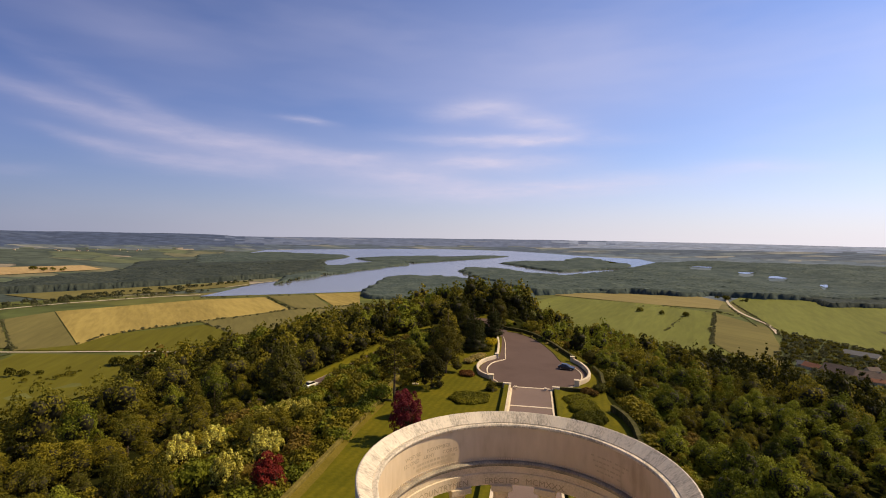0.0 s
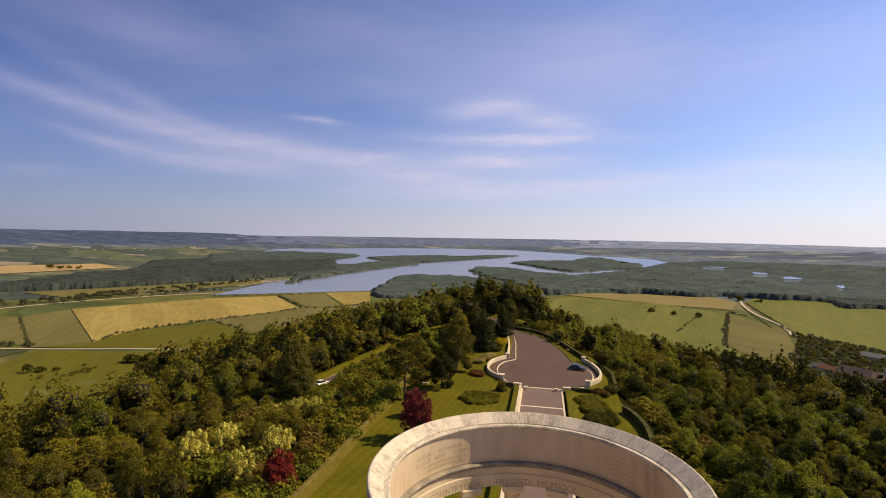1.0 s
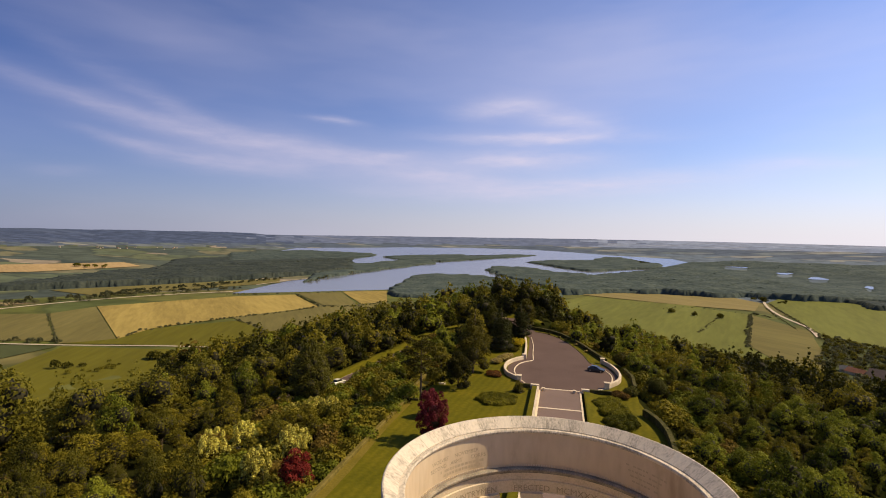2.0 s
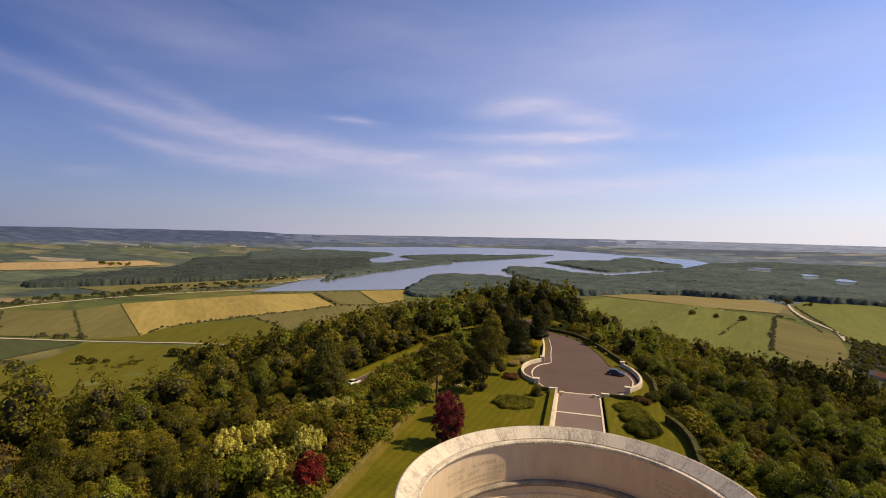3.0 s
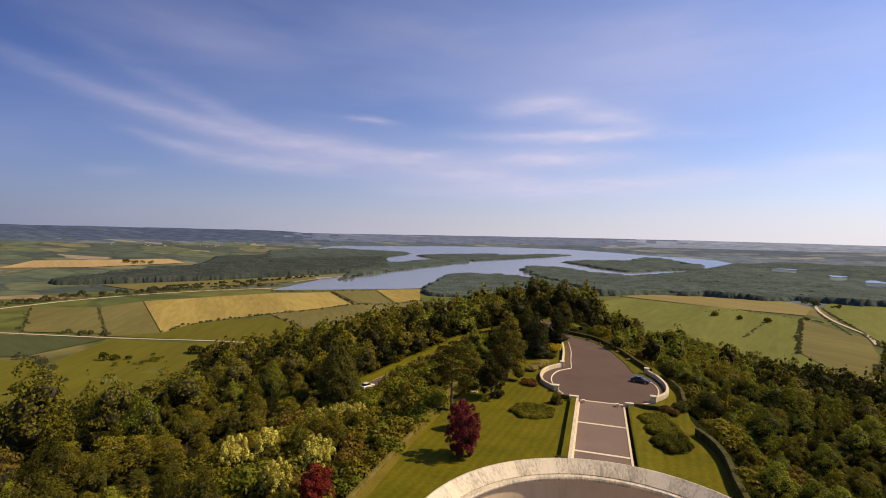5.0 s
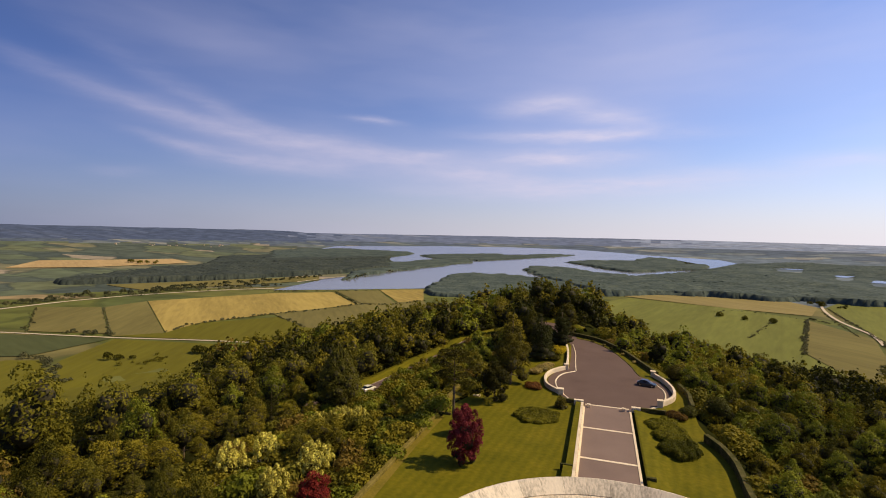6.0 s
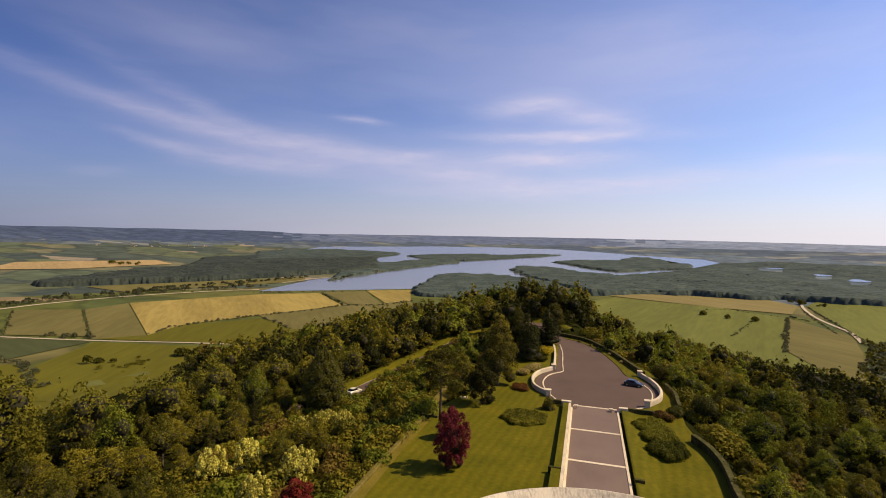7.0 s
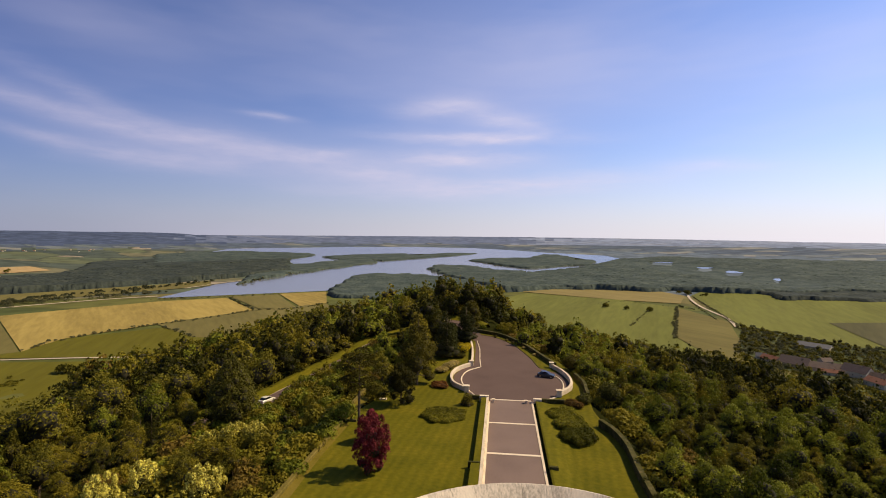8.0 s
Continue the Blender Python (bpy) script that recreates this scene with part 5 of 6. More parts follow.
def pine(x, y, h):
    rg = np.random.default_rng(31)
    top = tagged(new("pine_tree"), "tall pine with a bare trunk and broad crown", "tree")
    bm = bmesh.new()
    tube(bm, (0, 0, -0.3), (0.1, 0, h * 0.5), 0.27, 0.19, 8)
    tube(bm, (0.1, 0, h * 0.5), (0, 0, h * 0.95), 0.19, 0.06, 8)
    lobes = []
    for k in range(20):
        a, f = k * 2.4, k / 19
        q = 4.3 * (0.95 - 0.6 * abs(f - 0.35)) * rg.uniform(0.5, 1.0)
        zz = h * (0.47 + 0.5 * f)
        lobes.append((q * math.cos(a), q * math.sin(a), zz, 1.35, 1.35, 0.55))
        tube(bm, (0, 0, zz - 0.5), lobes[-1][:3], 0.06, 0.02, 5)
    part("trunk", bm, BARK, top, smooth=True)
    v, q = leaf_cloud(rg, lobes, 3000, 0.36, 0.8)
    big_mesh("crown", v, q, NEEDLE_OLIVE, parent=top)
    top.location = (x, y, 0)


pine(-28.3, 72.8, 13.0)
planted(tree("yew_tree", 41, 8.0, 3.7, NEEDLE_OLIVE, 3400, 0.38, "dark rounded yew on the lawn", low=0.08), -22.6, 83.0, 0)
planted(tree("spreading_tree", 42, 12.2, 5.2, NEEDLE_OLIVE, 4200, 0.46, "broad dark tree with drooping branches", low=0.12), -21.5, 96.0, 0)
planted(tree("spruce_tree", 43, 14.5, 3.6, NEEDLE_OLIVE, 2600, 0.46, "tall dark spruce beside the plaza", "cone", 0.1), -24.5, 116, 0)
planted(tree("spruce_tree", 44, 14.0, 3.6, NEEDLE, 2400, 0.48, "tall dark spruce beside the plaza", "cone", 0.1), -17.5, 123, 0)
planted(tree("spruce_tree", 45, 12.5, 3.3, NEEDLE, 2400, 0.48, "dark spruce beside the plaza road", "cone", 0.1), -13.6, 146, 0)
planted(tree("spreading_tree", 46, 13.0, 4.6, NEEDLE_OLIVE, 2600, 0.48, "dark leafy tree by the plaza road", low=0.2), -12.6, 152, 0)
planted(tree("broadleaf_tree", 47, 12.0, 4.8, GREEN, 2200, 0.5, "leafy green tree behind the plaza", low=0.2), -28, 133)
planted(tree("broadleaf_tree", 48, 12.5, 5.0, GREEN_DEEP, 2200, 0.5, "dark green tree behind the plaza", low=0.2), -23, 143)
planted(tree("broadleaf_tree", 49, 6.0, 2.9, GREEN_FRESH, 1400, 0.42, "light green tree along the lower road", low=0.15), -33, 118)
planted(tree("broadleaf_tree", 50, 6.0, 2.8, GREEN_DEEP, 1400, 0.42, "dark green tree beside the lawn wall", low=0.15), -31.5, 103, -1)
planted(tree("columnar_conifer", 51, 14.9, 4.6, CONIFER, 8500, 0.40, "large dark cone shaped conifer on the slope", "egg"), -58.8, 82.0)
for k, (x, y, h) in enumerate(((-57.4, 95.4, 1.5), (-60.2, 93.0, 1.7), (-66, 86, 3.6), (-52.5, 96.5, 2.0), (-48, 104, 2.4), (-45.5, 112, 2.4), (-50.5, 108, 1.6))):
    planted(tree("roadside_shrub", 110 + k, h, min(2.6, 0.8 * h), (GREEN, GREEN_DEEP, GREEN_FRESH)[k % 3], 800, 0.36, "leafy green shrub beside the lower road", low=0.06, category="shrub"), x, y)
planted(tree("small_conifer", 52, 2.9, 1.3, NEEDLE_OLIVE, 900, 0.24, "small dark conifer beside the pier", "cone", 0.05, "shrub"), -8.9, 84.2, 0)
for k, (x, y, h, r, n) in enumerate(((-58.4, 47.6, 6.6, 2.9, 1300), (-55.6, 52.4, 6.2, 2.5, 1200), (-43.0, 48.0, 6.6, 2.9, 1300), (-43.8, 39.0, 6.4, 2.4, 1200),
                                     (-51.0, 70.0, 4.8, 2.9, 1100), (-55.2, 68.4, 4.4, 2.4, 1000), (-47.4, 70.4, 4.6, 2.3, 900))):
    planted(tree("white_poplar", 60 + k, h, r, CREAM, int(n * 1.6), 0.32, "pale cream leaved poplar in the wood", "plume", low=0.15), x, y).location.z -= 0.9


def shrub(name, x, y, lobes, material, leaves, leaf, label, seed, z=0.0, category="shrub", group=""):
    rg = np.random.default_rng(seed)
    top = tagged(new(name), label, category, group)
    bm = bmesh.new()
    for L in lobes[:5]:
        tube(bm, (L[0] * 0.3, L[1] * 0.3, -0.1), (L[0], L[1], L[2]), 0.05, 0.02, 5)
    part("stem", bm, BARK, top)
    # dark solid core, standing for the shade inside the shrub
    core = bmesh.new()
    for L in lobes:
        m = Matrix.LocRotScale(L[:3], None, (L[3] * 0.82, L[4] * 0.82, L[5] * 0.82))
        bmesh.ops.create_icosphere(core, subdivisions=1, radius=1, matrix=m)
    part("twig_core", core, CROWNSHADE, top)
    v, q = leaf_cloud(rg, lobes, leaves, leaf, 0.5)
    big_mesh("foliage", v, q, material, parent=top)
    top.location = (x, y, z)
    return top


def bed_lobes(seed, rx, ry, h, count):
    rg = np.random.default_rng(seed)
    out = [(0, 0, 0.05, rx * 0.86, ry * 0.86, h * 0.9)]
    for k in range(count):
        a, q = k * 2.4, math.sqrt((k + 0.5) / count) * 0.82
        out.append((rx * q * math.cos(a), ry * q * math.sin(a), h * rg.uniform(0.15, 0.5), 1.0, 1.0, h * rg.uniform(0.4, 0.65)))
    return out


shrub("juniper_bed", -13.0, 77.6, bed_lobes(1, 4.7, 4.5, 0.75, 30), JUNIPER, 12500, 0.27, "low oval bed of clipped green juniper", 71)
shrub("juniper_bed", 9.7, 80.2, bed_lobes(2, 2.9, 3.9, 1.2, 18), BEDGREEN, 9000, 0.24, "low spreading juniper bed on the lawn", 72)
shrub("juniper_bed", 10.6, 75.4, bed_lobes(3, 3.0, 3.6, 1.3, 18), BEDGREEN, 9000, 0.24, "low spreading juniper bed on the lawn", 73)
shrub("juniper_bed", 11.2, 70.0, bed_lobes(4, 3.1, 3.9, 1.3, 18), BEDGREEN, 9000, 0.24, "low spreading juniper bed on the lawn", 74)
shrub("yellow_shrub", -13.2, 130, [(0, 0, 1.1, 1.9, 1.9, 1.1), (0.9, 1.8, 1.3, 1.4, 1.4, 1.0), (-1, 2.6, 1.2, 1.3, 1.3, 1.0), (0.2, -1.4, 0.9, 1.2, 1.2, 0.9)], YELLOW, 1500, 0.3,
      "bright yellow leaved shrub behind the wall", 75)
shrub("dark_shrub", -14.2, 122.5, [(0, 0, 0.7, 1.9, 1.4, 0.8), (1.2, 0.3, 0.7, 1.0, 1.0, 0.7)], NEEDLE_OLIVE, 900, 0.28, "dark green shrub behind the wall", 76)
for k, (x, y, s) in enumerate(((-15.6, 110.5, 1.0), (-17.0, 107.2, 0.9), (-14.6, 113.8, 0.9))):
    shrub("flowering_shrub", x, y, [(0, 0, 0.7 * s, 1.7 * s, 1.6 * s, 0.95 * s), (0.9 * s, 0.6, 0.8 * s, 1.0 * s, 1.0 * s, 0.7 * s), (-0.8 * s, -0.5, 0.7 * s, 1.1 * s, 1.0 * s, 0.7 * s)], PALEBUSH,
          1000, 0.26, "pale flowering shrub behind the plaza wall", 80 + k, group="flowering shrubs")
shrub("russet_shrub", -16.0, 95.2, [(0, 0, 0.35, 1.9, 1.7, 0.7), (1.0, -0.9, 0.35, 1.1, 1.0, 0.6), (-1.0, 1.0, 0.4, 1.1, 1.1, 0.6), (0.4, 1.6, 0.35, 1.1, 1.1, 0.55)], RUSTBUSH, 1500, 0.26,
      "low russet leaved shrub on the lawn", 84)
shrub("garden_shrub", 12.2, 86.0, [(0, 0, 0.6, 1.5, 1.3, 0.9), (1.3, -0.6, 0.5, 1.1, 1.0, 0.7)], RUSTGREEN, 1200, 0.26, "green and russet shrub beside the pier", 85)
shrub("garden_shrub", 15.0, 88.5, [(0, 0, 0.6, 1.6, 1.5, 1.0), (0.6, 1.4, 0.7, 1.2, 1.2, 0.9)], HEDGE, 1200, 0.26, "dark green shrub behind the plaza wall", 86)
shrub("garden_shrub", 15.9, 113.5, [(0, 0, 1.6, 2.2, 2.2, 2.0), (0.5, 1.4, 2.2, 1.5, 1.5, 1.4)], NEEDLE_OLIVE, 1700, 0.32, "dark rounded evergreen behind the wall", 87)
shrub("garden_shrub", 20.5, 90.5, [(0, 0, 1.6, 2.3, 2.3, 2.2), (0.5, -1.4, 1.6, 1.6, 1.6, 1.5)], HEDGE, 1700, 0.32, "dark rounded evergreen by the terrace wall", 88)
for k, (x, y) in enumerate(((6.7, 127.9), (4.0, 136.5), (0.8, 143.8), (-4.8, 152.0), (-1.2, 147.2))):
    shrub("rose_bush", x + 0.7, y, [(0, 0, 0.3, 0.5, 0.5, 0.4), (0.3, 0.2, 0.35, 0.4, 0.4, 0.35)], PALEBUSH, 260, 0.16, "small pale flowering rose bush", 90 + k, 0.05, group="rose bushes on the verge")


# ---- cars ----
PAINT_BLUE = ramp_mat("dark_blue_car_paint", [(0.3, (0.035, 0.050, 0.075)), (0.7, (0.050, 0.068, 0.096))], 1.0, rough=0.18, bump=0, metallic=0.4, spec=0.6)
PAINT_WHITE = ramp_mat("white_car_paint", [(0.3, (0.60, 0.60, 0.58)), (0.7, (0.68, 0.68, 0.66))], 1.0, rough=0.25, bump=0, spec=0.5)
CARGLASS = ramp_mat("dark_car_glass", [(0.3, (0.012, 0.014, 0.017)), (0.7, (0.02, 0.022, 0.026))], 1.0, rough=0.06, bump=0, spec=0.6)
RUBBER = ramp_mat("black_rubber", [(0.3, (0.012, 0.012, 0.012)), (0.7, (0.03, 0.03, 0.03))], 0.2, rough=0.8, bump=0)
ALLOY = ramp_mat("silver_alloy", [(0.3, (0.45, 0.45, 0.45)), (0.7, (0.6, 0.6, 0.6))], 0.3, rough=0.35, bump=0, metallic=0.8)
LAMPGLASS = ramp_mat("clear_lamp_glass", [(0.3, (0.7, 0.7, 0.7)), (0.7, (0.85, 0.85, 0.85))], 0.3, rough=0.1, bump=0)
REDGLASS = ramp_mat("red_lamp_glass", [(0.3, (0.35, 0.01, 0.01)), (0.7, (0.5, 0.02, 0.02))], 0.3, rough=0.15, bump=0)


def car(paint, label, m):
    top = tagged(new("car"), label, "car")
    sec = []
    for x, w, z0, z1 in ((-2.1, 0.70, 0.42, 0.72), (-2.0, 0.82, 0.28, 0.88), (-1.4, 0.87, 0.22, 0.95), (0.0, 0.88, 0.20, 0.92), (0.9, 0.87, 0.22, 0.90), (1.6, 0.84, 0.25, 0.80), (2.05, 0.74, 0.32, 0.66),
                         (2.15, 0.60, 0.40, 0.58)):
        sec.append([(x, -w, z0), (x, -w, z1 - 0.1), (x, -w * 0.9, z1), (x, w * 0.9, z1), (x, w, z1 - 0.1), (x, w, z0)])
    part("body", loft(sec), paint, top)
    sec = []
    for x, w, z1 in ((-1.75, 0.70, 0.93), (-1.25, 0.66, 1.33), (-0.3, 0.66, 1.42), (0.25, 0.66, 1.38), (0.98, 0.72, 0.90)):
        sec.append([(x, -0.76, 0.86), (x, -w, z1), (x, w, z1), (x, 0.76, 0.86)])
    part("windows", loft(sec), CARGLASS, top, "dark glass windows and windscreen")
    bm = bmesh.new()
    box(bm, -1.2, 0.22, -0.64, 0.64, 1.37, 1.445)
    bmesh.ops.bevel(bm, geom=bm.edges[:], offset=0.03, segments=1)
    part("roof", bm, paint, top)
    for sx_, sy_ in ((-1.3, -0.82), (-1.3, 0.82), (1.35, -0.82), (1.35, 0.82)):
        w = new("wheel")
        w.parent = top
        w.location = (sx_, sy_, 0.31)
        w.rotation_euler = (math.pi / 2, 0, 0)
        part("tyre", lathe([(0.19, -0.1), (0.31, -0.1), (0.315, 0.0), (0.31, 0.1), (0.19, 0.1)], 20, centre=(0, 0)), RUBBER, w)
        part("rim", lathe([(0.02, -0.09), (0.188, -0.09), (0.188, 0.09), (0.02, 0.09)], 16, centre=(0, 0)), ALLOY, w)
    for y_ in (-0.55, 0.55):
        bm = bmesh.new()
        box(bm, 2.0, 2.13, y_ - 0.15, y_ + 0.15, 0.52, 0.64)
        part("headlight", bm, LAMPGLASS, top)
        bm = bmesh.new()
        box(bm, -2.13, -2.0, y_ - 0.14, y_ + 0.14, 0.62, 0.76)
        part("tail_light", bm, REDGLASS, top)
    top.matrix_basis = m
    return top


car(PAINT_BLUE, "dark blue hatchback parked beside the plaza wall", pose(9.0, 106.6, 0.03, 0, 0, -18))
car(PAINT_WHITE, "white car parked on the lower road", pose(-60.4, 100.5, float(ground_z(-60.4, 100.5)) + 0.27, 0, 0, 70))


# ---- lettering inside the ring ----
# letters lie flat; the darker stone colour stands for shade in the cuts
LETTER = ramp_mat("carved_letter_shade", [(0.3, (0.30, 0.25, 0.19)), (0.7, (0.40, 0.335, 0.26))], 0.5, fine=0.05, bump=0)
monument = bpy.data.objects["colonnade_monument"]


def bend(verts, a0, z0, r):
    out = []
    for x, y in verts:
        a = radians(a0) + x / r
        out.append((MX + (r - 0.006) * math.sin(a), MY + (r - 0.006) * math.cos(a), z0 + y))
    return out


def carved_word(text, size, a0, z0, r):
    cu = bpy.data.curves.new("lettering", "FONT")
    cu.body, cu.size = text, size
    cu.resolution_u = 2
    tmp = bpy.data.objects.new("lettering", cu)
    scene.collection.objects.link(tmp)
    bpy.context.view_layer.update()
    me = bpy.data.meshes.new_from_object(tmp)
    bpy.data.objects.remove(tmp)
    for v, p in zip(me.vertices, bend([(v.co.x, v.co.y) for v in me.vertices], a0, z0, r)):
        v.co = p
    me.materials.clear()
    me.materials.append(LETTER)
    ob = new("lettering", me)
    ob.parent = monument


def carved_bars(a0, a1, z0, size, r, rg):
    """Unreadable writing: short plain bars of its size."""
    bm = bmesh.new()
    x, end = 0.0, radians(a1 - a0) * r
    while x < end - 0.3:
        w = rg.uniform(0.10, 0.26) * (1 + (rg.uniform() < 0.15))
        w = min(w, end - x)
        k = 2
        lower = [bm.verts.new(p) for p in bend([(x + w * i / k, 0.0) for i in range(k + 1)], a0, z0, r)]
        upper = [bm.verts.new(p) for p in bend([(x + w * i / k, size) for i in range(k + 1)], a0, z0, r)]
        for i in range(k):
            bm.faces.new((lower[i], lower[i + 1], upper[i + 1], upper[i]))
        x += w + (0.07 if rg.uniform() < 0.8 else 0.26)
    part("writing_bar", bm, LETTER_FAINT, monument)


# weaker version of the same painted shade, for the unreadable lines
LETTER_FAINT = ramp_mat("faint_carved_shade", [(0.3, (0.42, 0.345, 0.265)), (0.7, (0.50, 0.42, 0.33))], 0.25, fine=0.04, bump=0)
rgl = np.random.default_rng(3)
carved_word("COUNTRYMEN", 0.60, -60.0, 16.36, 7.72)
carved_word("ERECTED", 0.60, -20.5, 16.36, 7.72)
carved_word("MCMXXX", 0.62, 1.0, 16.36, 7.72)
for word, a0, z0 in (("WOEVRE", -68.0, 19.40), ("NOVEMBER", -53.0, 19.40), ("SECOND", -69.0, 18.98), ("ARMY", -55.5, 18.98), ("CORPS", -43.5, 18.98)):
    carved_word(word, 0.38, a0, z0, 7.95)
for a0, a1, z0 in ((-46.5, -44.5, 18.98), (-62, -36, 18.66), (-60, -37, 18.36)):
    carved_bars(a0, a1, z0, 0.17, 7.95, rgl)
for k in range(4):
    carved_bars(34 + k, 56 - 2 * k, 19.5 - 0.33 * k, 0.11, 7.95, rgl)
# row of dentils under the attic
dent = None
for k in range(288):
    a = radians(1.25 * k)
    if dent is None:
        bm = bmesh.new()
        box(bm, -0.05, 0.05, -0.06, 0.06, 18.20, 18.33)
        dent = part("dentil", bm, STONE, monument)
        o = dent
    else:
        o = new("dentil", dent.data)
        o.parent = monument
    o.location = (MX + 7.975 * math.sin(a), MY + 7.975 * math.cos(a), -0.165)
    o.rotation_euler = (0, 0, -a)


# ---- hedges, bushes and houses of the valley ----
def hedge_line(name, pts, every, width, height, label, seed, jitter=3.0):
    rg = np.random.default_rng(seed)
    p = np.array(smooth_line(pts, every))
    p = p + rg.normal(0, jitter, p.shape)
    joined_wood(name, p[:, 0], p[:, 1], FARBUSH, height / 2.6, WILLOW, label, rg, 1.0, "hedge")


RIVER_HEDGES = [
    ([(-1343, 768), (-1337, 908), (-1296, 1038), (-1216, 1208), (-1090, 1405)], 14, 9, 13, 14),
    ([(-1340, 740), (-1329, 889), (-1283, 1008), (-1186, 1186), (-1074, 1362)], 17, 9, 11, 14),
    ([(-1291, 1070), (-1289, 1233), (-1192, 1443), (-1095, 1717)], 13, 7, 11, 6),
    ([(-755, 665), (-766, 747), (-748, 812), (-706, 905), (-647, 997), (-609, 1109), (-527, 1160), (-480, 1270)], 9, 4, 5, 3),
    ([(-797, 1321), (-610, 1120)], 8, 4, 5, 2),
    ([(-1119, 814), (-808, 599)], 8, 4, 4, 2),
    ([(-977, 568), (-1231, 742)], 12, 4, 4, 3)]
FIELD_HEDGES = [
    ([(-905, 590), (-818, 605)], 6, 6, 7, 5),
    ([(-673, 878), (-557, 800)], 8, 4, 5, 2),
    ([(-788, 454), (-734, 449), (-614, 386)], 7, 5, 6, 4),
    ([(-990, 1256), (-905, 1310), (-800, 1368), (-700, 1450)], 8, 6, 4.5, 5),
    ([(275, 1396), (346, 1450), (480, 1358)], 14, 4, 3.5, 3),
    ([(272, 1051), (330, 1176), (372, 1269)], 9, 3, 3.5, 2),
    ([(468, 1353), (319, 925)], 7, 4, 5, 2),
    ([(477, 1366), (499, 1317)], 8, 4, 5, 2),
    ([(598, 1584), (553, 1346), (517, 1153), (486, 1049)], 9, 3.5, 4, 2)]
EAST_HEDGES = [
    ([(559, 1517), (513, 1290), (484, 1140)], 10, 3, 3.5, 2),
    ([(-945, 1673), (-964, 1899), (-860, 2293)], 20, 7, 8, 6)]
HEDGES = RIVER_HEDGES + FIELD_HEDGES + EAST_HEDGES
for k, (pts, every, w, h, jit) in enumerate(HEDGES):
    hedge_line("hedgerow", pts, every, w, h, "grey green hedgerow between the fields", 200 + k, jit)
rgb = np.random.default_rng(77)
for x, y, n, sp, h in ((-652, 493, 5, 6, 8), (277, 1329, 4, 4, 10), (321, 1287, 3, 3, 8), (372, 1261, 3, 3, 9), (-603, 487, 9, 16, 4), (-601, 510, 7, 14, 4), (-1995, 1664, 10, 30, 14),
                       (-560, 560, 8, 12, 14), (606, 1663, 8, 9, 10), (646, 1629, 5, 9, 8), (-500, 520, 10, 12, 12)):
    joined_wood("bush_group", x + rgb.normal(0, sp, n), y + rgb.normal(0, sp, n), FARBUSH, h / 2.3, GREEN_DEEP, "dark bushes standing in the meadow", rgb, 1.0, "bushes")
px, py = scatter([(500, 1070), (560, 960), (640, 850), (560, 640), (470, 610), (380, 740), (400, 860), (450, 950)], 17, rgb)
clear = np.ones(len(px), bool)
VILLAGE_PLOTS = ((404, 768), (398, 784), (424, 742), (450, 722), (443, 700), (474, 694), (486, 676), (468, 648), (527, 872), (478, 765))
for hx, hy in VILLAGE_PLOTS:
    clear &= np.hypot(px - hx, py - hy) > 19
patch("village_gardens", [(505, 1060), (560, 960), (640, 850), (560, 640), (470, 610), (380, 740), (400, 860), (450, 950)], GRASSD, "dark green gardens and orchards of the village", "garden", lift=1.4, step=30)
vx, vy = scatter([(505, 1070), (565, 960), (650, 845), (570, 630), (460, 590), (360, 720), (390, 860), (445, 950)], 11, rgb)
free = np.ones(len(vx), bool)
for hx, hy in VILLAGE_PLOTS:
    free &= np.hypot(vx - hx, vy - hy) > 17
half = rgb.uniform(0, 1, len(vx)) < 0.55
for k, mt, nm in ((half & free, WILLOW, "grey-green"), (~half & free, GREEN_DEEP, "dark green")):
    joined_wood("garden_bushes", vx[k], vy[k], FARBUSH, 2.6, mt, f"dense {nm} bushes in the village gardens", rgb, 1.0, "bushes")
joined_wood("village_trees", px[clear], py[clear], LOW, 0.74, GREEN_DEEP, "trees and gardens round the village", rgb, 1.0, "trees")
strip("river_lane", [(-1298, 700), (-1293, 880), (-1238, 1058), (-1126, 1236), (-1032, 1330)], 14, TRACK, "pale lane beside the river", "lane", lift=0.9)
patch("tan_field", [(-2199, 1230), (-2364, 1451), (-2061, 1877), (-1878, 1804), (-2024, 1428)], TAN, "pale tan harvested field", "field")
patch("meadow", [(-1533, 1132), (-1115, 1728), (-1033, 1599), (-1324, 1098)], OLIVE, "dull green meadow beside the river", "field")
patch("crop_field", [(718, 1147), (900, 1180), (1100, 1000), (640, 840)], PLOUGH, "dark ploughed strip in the meadow", "field", lift=2.0)
strip("lake_shore", [(-1074, 1515), (-1046, 1681), (-965, 1893), (-920, 2098), (-861, 2285)], 9, TRACK, "pale sandy lake shore", "shore", lift=1.8)
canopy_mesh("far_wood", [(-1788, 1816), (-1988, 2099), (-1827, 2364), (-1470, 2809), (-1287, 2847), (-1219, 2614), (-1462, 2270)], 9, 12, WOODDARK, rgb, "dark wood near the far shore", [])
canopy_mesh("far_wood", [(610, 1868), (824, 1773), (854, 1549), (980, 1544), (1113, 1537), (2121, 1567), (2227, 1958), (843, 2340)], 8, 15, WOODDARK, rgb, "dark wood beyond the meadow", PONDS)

ROOF_RED = ramp_mat("red_clay_roof", [(0.3, (0.17, 0.075, 0.045)), (0.5, (0.25, 0.11, 0.065)), (0.8, (0.33, 0.16, 0.10))], 3, fine=0.4, bump=0.3, by_object=0.3)
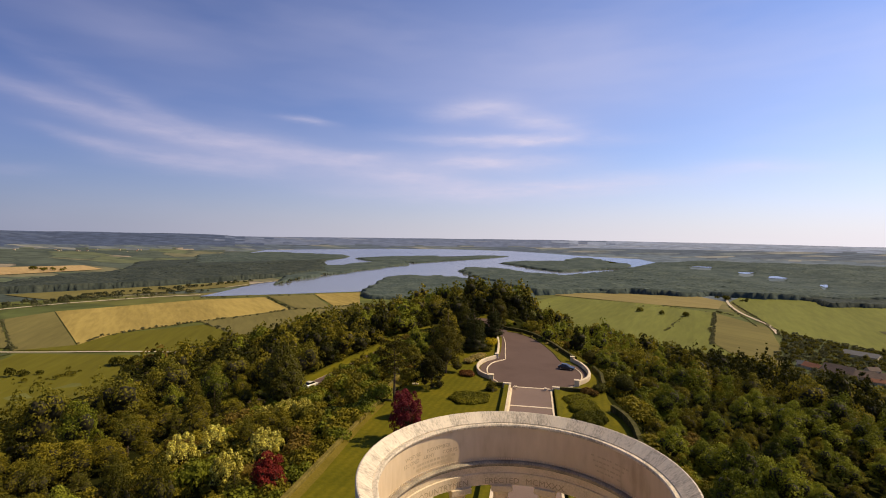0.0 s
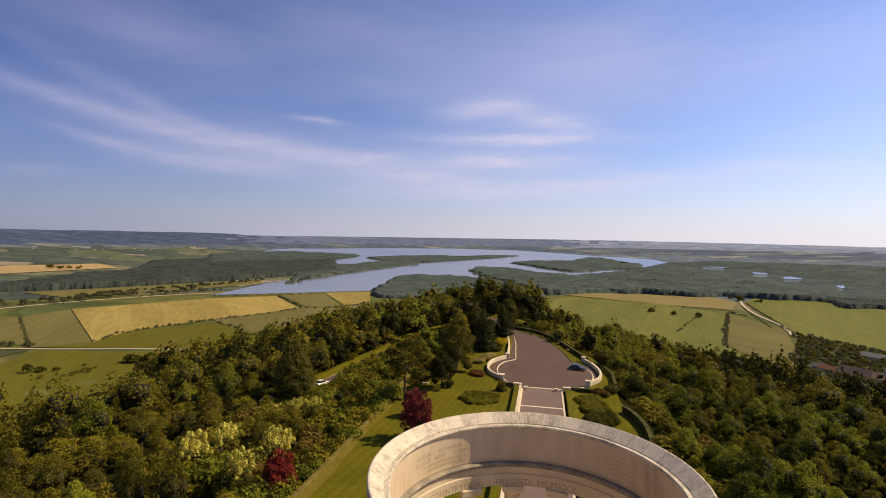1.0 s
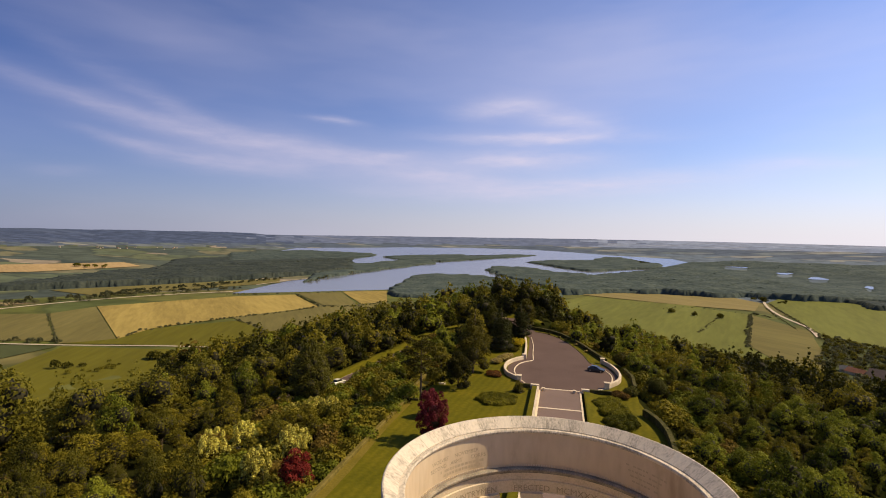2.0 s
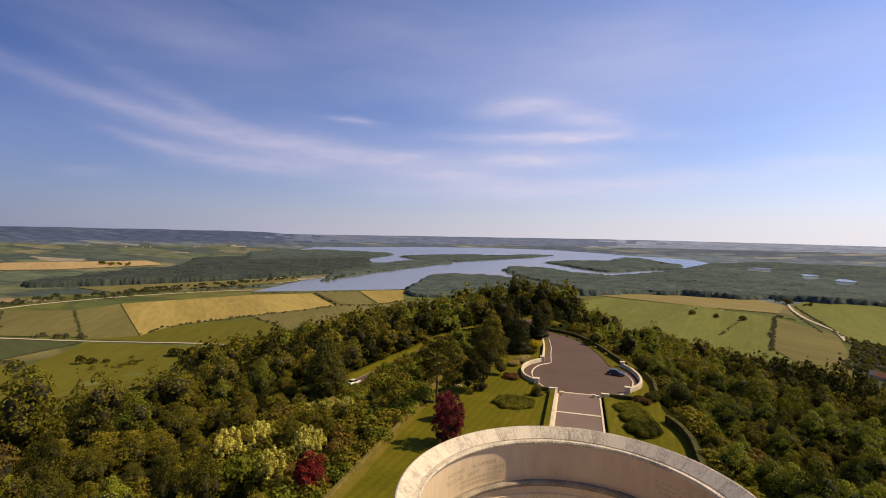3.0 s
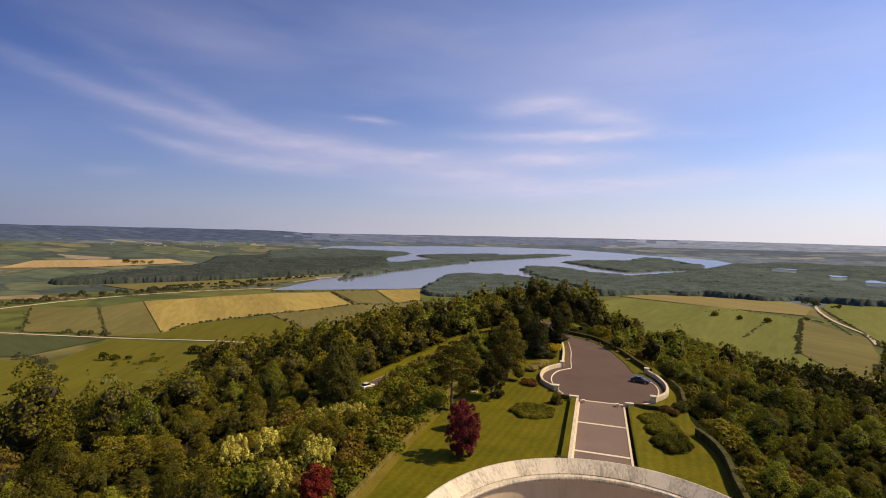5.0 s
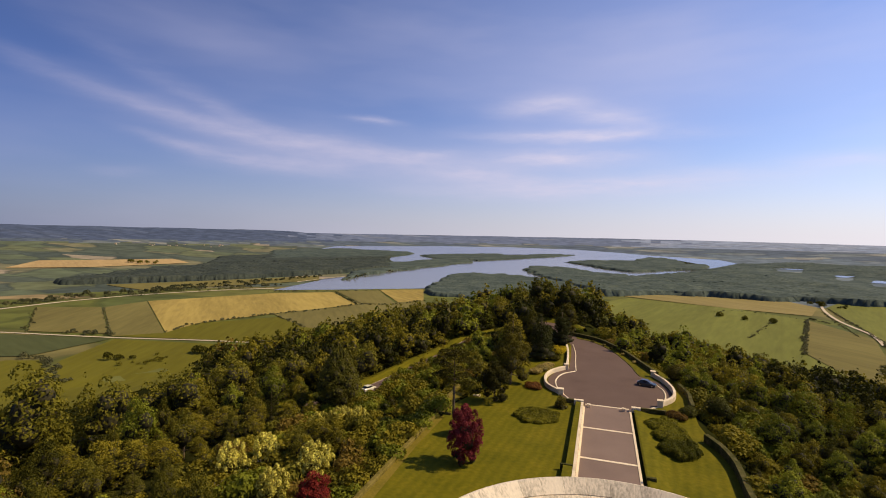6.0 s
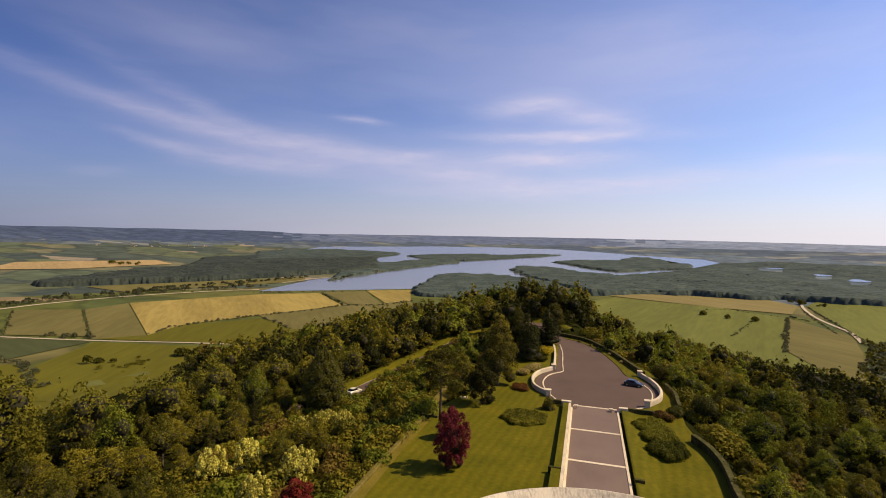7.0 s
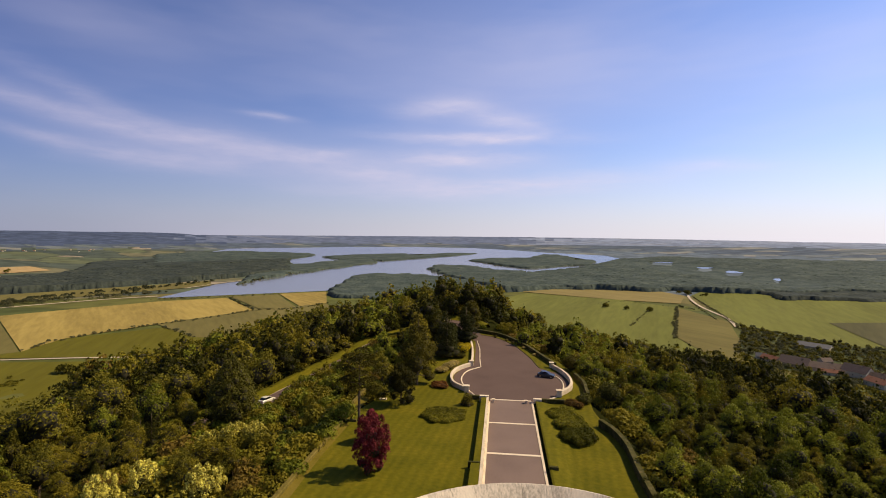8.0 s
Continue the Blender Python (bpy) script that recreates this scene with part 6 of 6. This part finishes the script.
ROOF_BROWN = ramp_mat("brown_tile_roof", [(0.3, (0.075, 0.055, 0.05)), (0.5, (0.115, 0.085, 0.075)), (0.8, (0.165, 0.125, 0.11))], 3, fine=0.4, bump=0.3, by_object=0.3)
ROOF_GREY = ramp_mat("grey_sheet_roof", [(0.3, (0.10, 0.105, 0.125)), (0.7, (0.15, 0.155, 0.18))], 4, fine=0.5, bump=0.1)
PLASTER = ramp_mat("cream_plaster", [(0.3, (0.5, 0.45, 0.37)), (0.7, (0.66, 0.6, 0.5))], 3, fine=0.3, bump=0.1, by_object=0.2)
GLASS = ramp_mat("dark_window_glass", [(0.3, (0.02, 0.025, 0.03)), (0.7, (0.04, 0.045, 0.05))], 1, rough=0.1, bump=0)


def house(x, y, turn, length, depth, wall_h, roof_h, roof, label, windows=3, name="house", scale=1.0):
    top = tagged(new(name), label, "house")
    L, D = length / 2, depth / 2
    bm = bmesh.new()
    box(bm, -L, L, -D, D, -2, wall_h)
    for sx_ in (-L, L):
        bm.faces.new([bm.verts.new(p) for p in ((sx_, -D, wall_h), (sx_, D, wall_h), (sx_, 0, wall_h + roof_h * 0.96))])
    part("wall", bm, PLASTER, top)
    bm = bmesh.new()
    o, t = 0.5, 0.25
    k = roof_h / D
    prof = [(-D - o, wall_h - o * k), (0, wall_h + roof_h), (D + o, wall_h - o * k), (D + o, wall_h - o * k + t), (0, wall_h + roof_h + t), (-D - o, wall_h - o * k + t)]
    a, b = [bm.verts.new((-L - o, q, z)) for q, z in prof], [bm.verts.new((L + o, q, z)) for q, z in prof]
    for j in range(6):
        bm.faces.new((a[j], a[(j + 1) % 6], b[(j + 1) % 6], b[j]))
    for ring in (a, b):
        bm.faces.new((ring[0], ring[1], ring[4], ring[5]))
        bm.faces.new((ring[1], ring[2], ring[3], ring[4]))
    rf = part("roof", bm, roof, top)
    if windows:
        bm = bmesh.new()
        box(bm, L * 0.5 - 0.4, L * 0.5 + 0.4, -0.4, 0.4, wall_h + roof_h * 0.6, wall_h + roof_h + 1.3)
        part("chimney", bm, ROOF_RED, rf)
    for s in (-1, 1):
        for w in range(windows):
            xx = -L + length * (w + 0.5) / windows
            bm = bmesh.new()
            box(bm, xx - 0.5, xx + 0.5, s * D - 0.06, s * D + 0.06, wall_h * 0.45, wall_h * 0.45 + 1.3)
            part("window", bm, GLASS, top)
    top.location = (x, y, float(ground_z(x, y)) + 0.3)
    top.rotation_euler = (0, 0, radians(turn))
    top.scale = (scale, scale, scale)
    return top


VILLAGE_HOUSES = [
    (404, 768, -62, 24, 15, 5, 5.0, ROOF_RED, "cream house with an orange tile roof"),
    (398, 784, -20, 14, 11, 5, 4.5, ROOF_GREY, "small house with a grey slate roof"),
    (424, 742, -48, 36, 24, 6, 9.0, ROOF_BROWN, "large farmhouse with a steep brown roof"),
    (450, 722, -22, 38, 18, 6, 6.5, ROOF_BROWN, "long barn with brown tiles"),
    (443, 700, -24, 22, 10, 5, 3.5, ROOF_RED, "outhouse with an orange tile roof"),
    (474, 694, -62, 30, 20, 9, 8, ROOF_BROWN, "village house with a steep brown roof"),
    (486, 676, -40, 24, 13, 7, 5, ROOF_BROWN, "village house with a brown roof"),
    (468, 648, -80, 28, 14, 7, 5, ROOF_RED, "village house with a red roof"),
    (490, 640, -60, 22, 13, 7, 5, ROOF_BROWN, "small village house with a brown roof"),
    (527, 872, -48, 46, 24, 5, 5.0, ROOF_GREY, "long farm shed with a grey roof"),
    (478, 765, 10, 16, 11, 5, 4.5, ROOF_BROWN, "small house with a brown roof")]
for x, y, turn, L, D, wh, rh, roof, lb in VILLAGE_HOUSES:
    house(x, y, turn, L, D, wh, rh, roof, lb)
rgt = np.random.default_rng(9)
for k in range(13):
    f = rgt.uniform(0, 1)
    x, y = -2835 + 471 * f + rgt.normal(0, 50), 2288 + 330 * f + rgt.normal(0, 50)
    house(x, y, rgt.uniform(0, 180), 30, 18, 9, 7, ROOF_RED if k % 3 else ROOF_BROWN, "far village house with a tiled roof", 0, "village_house", 0.34)["group"] = "houses of the far village"
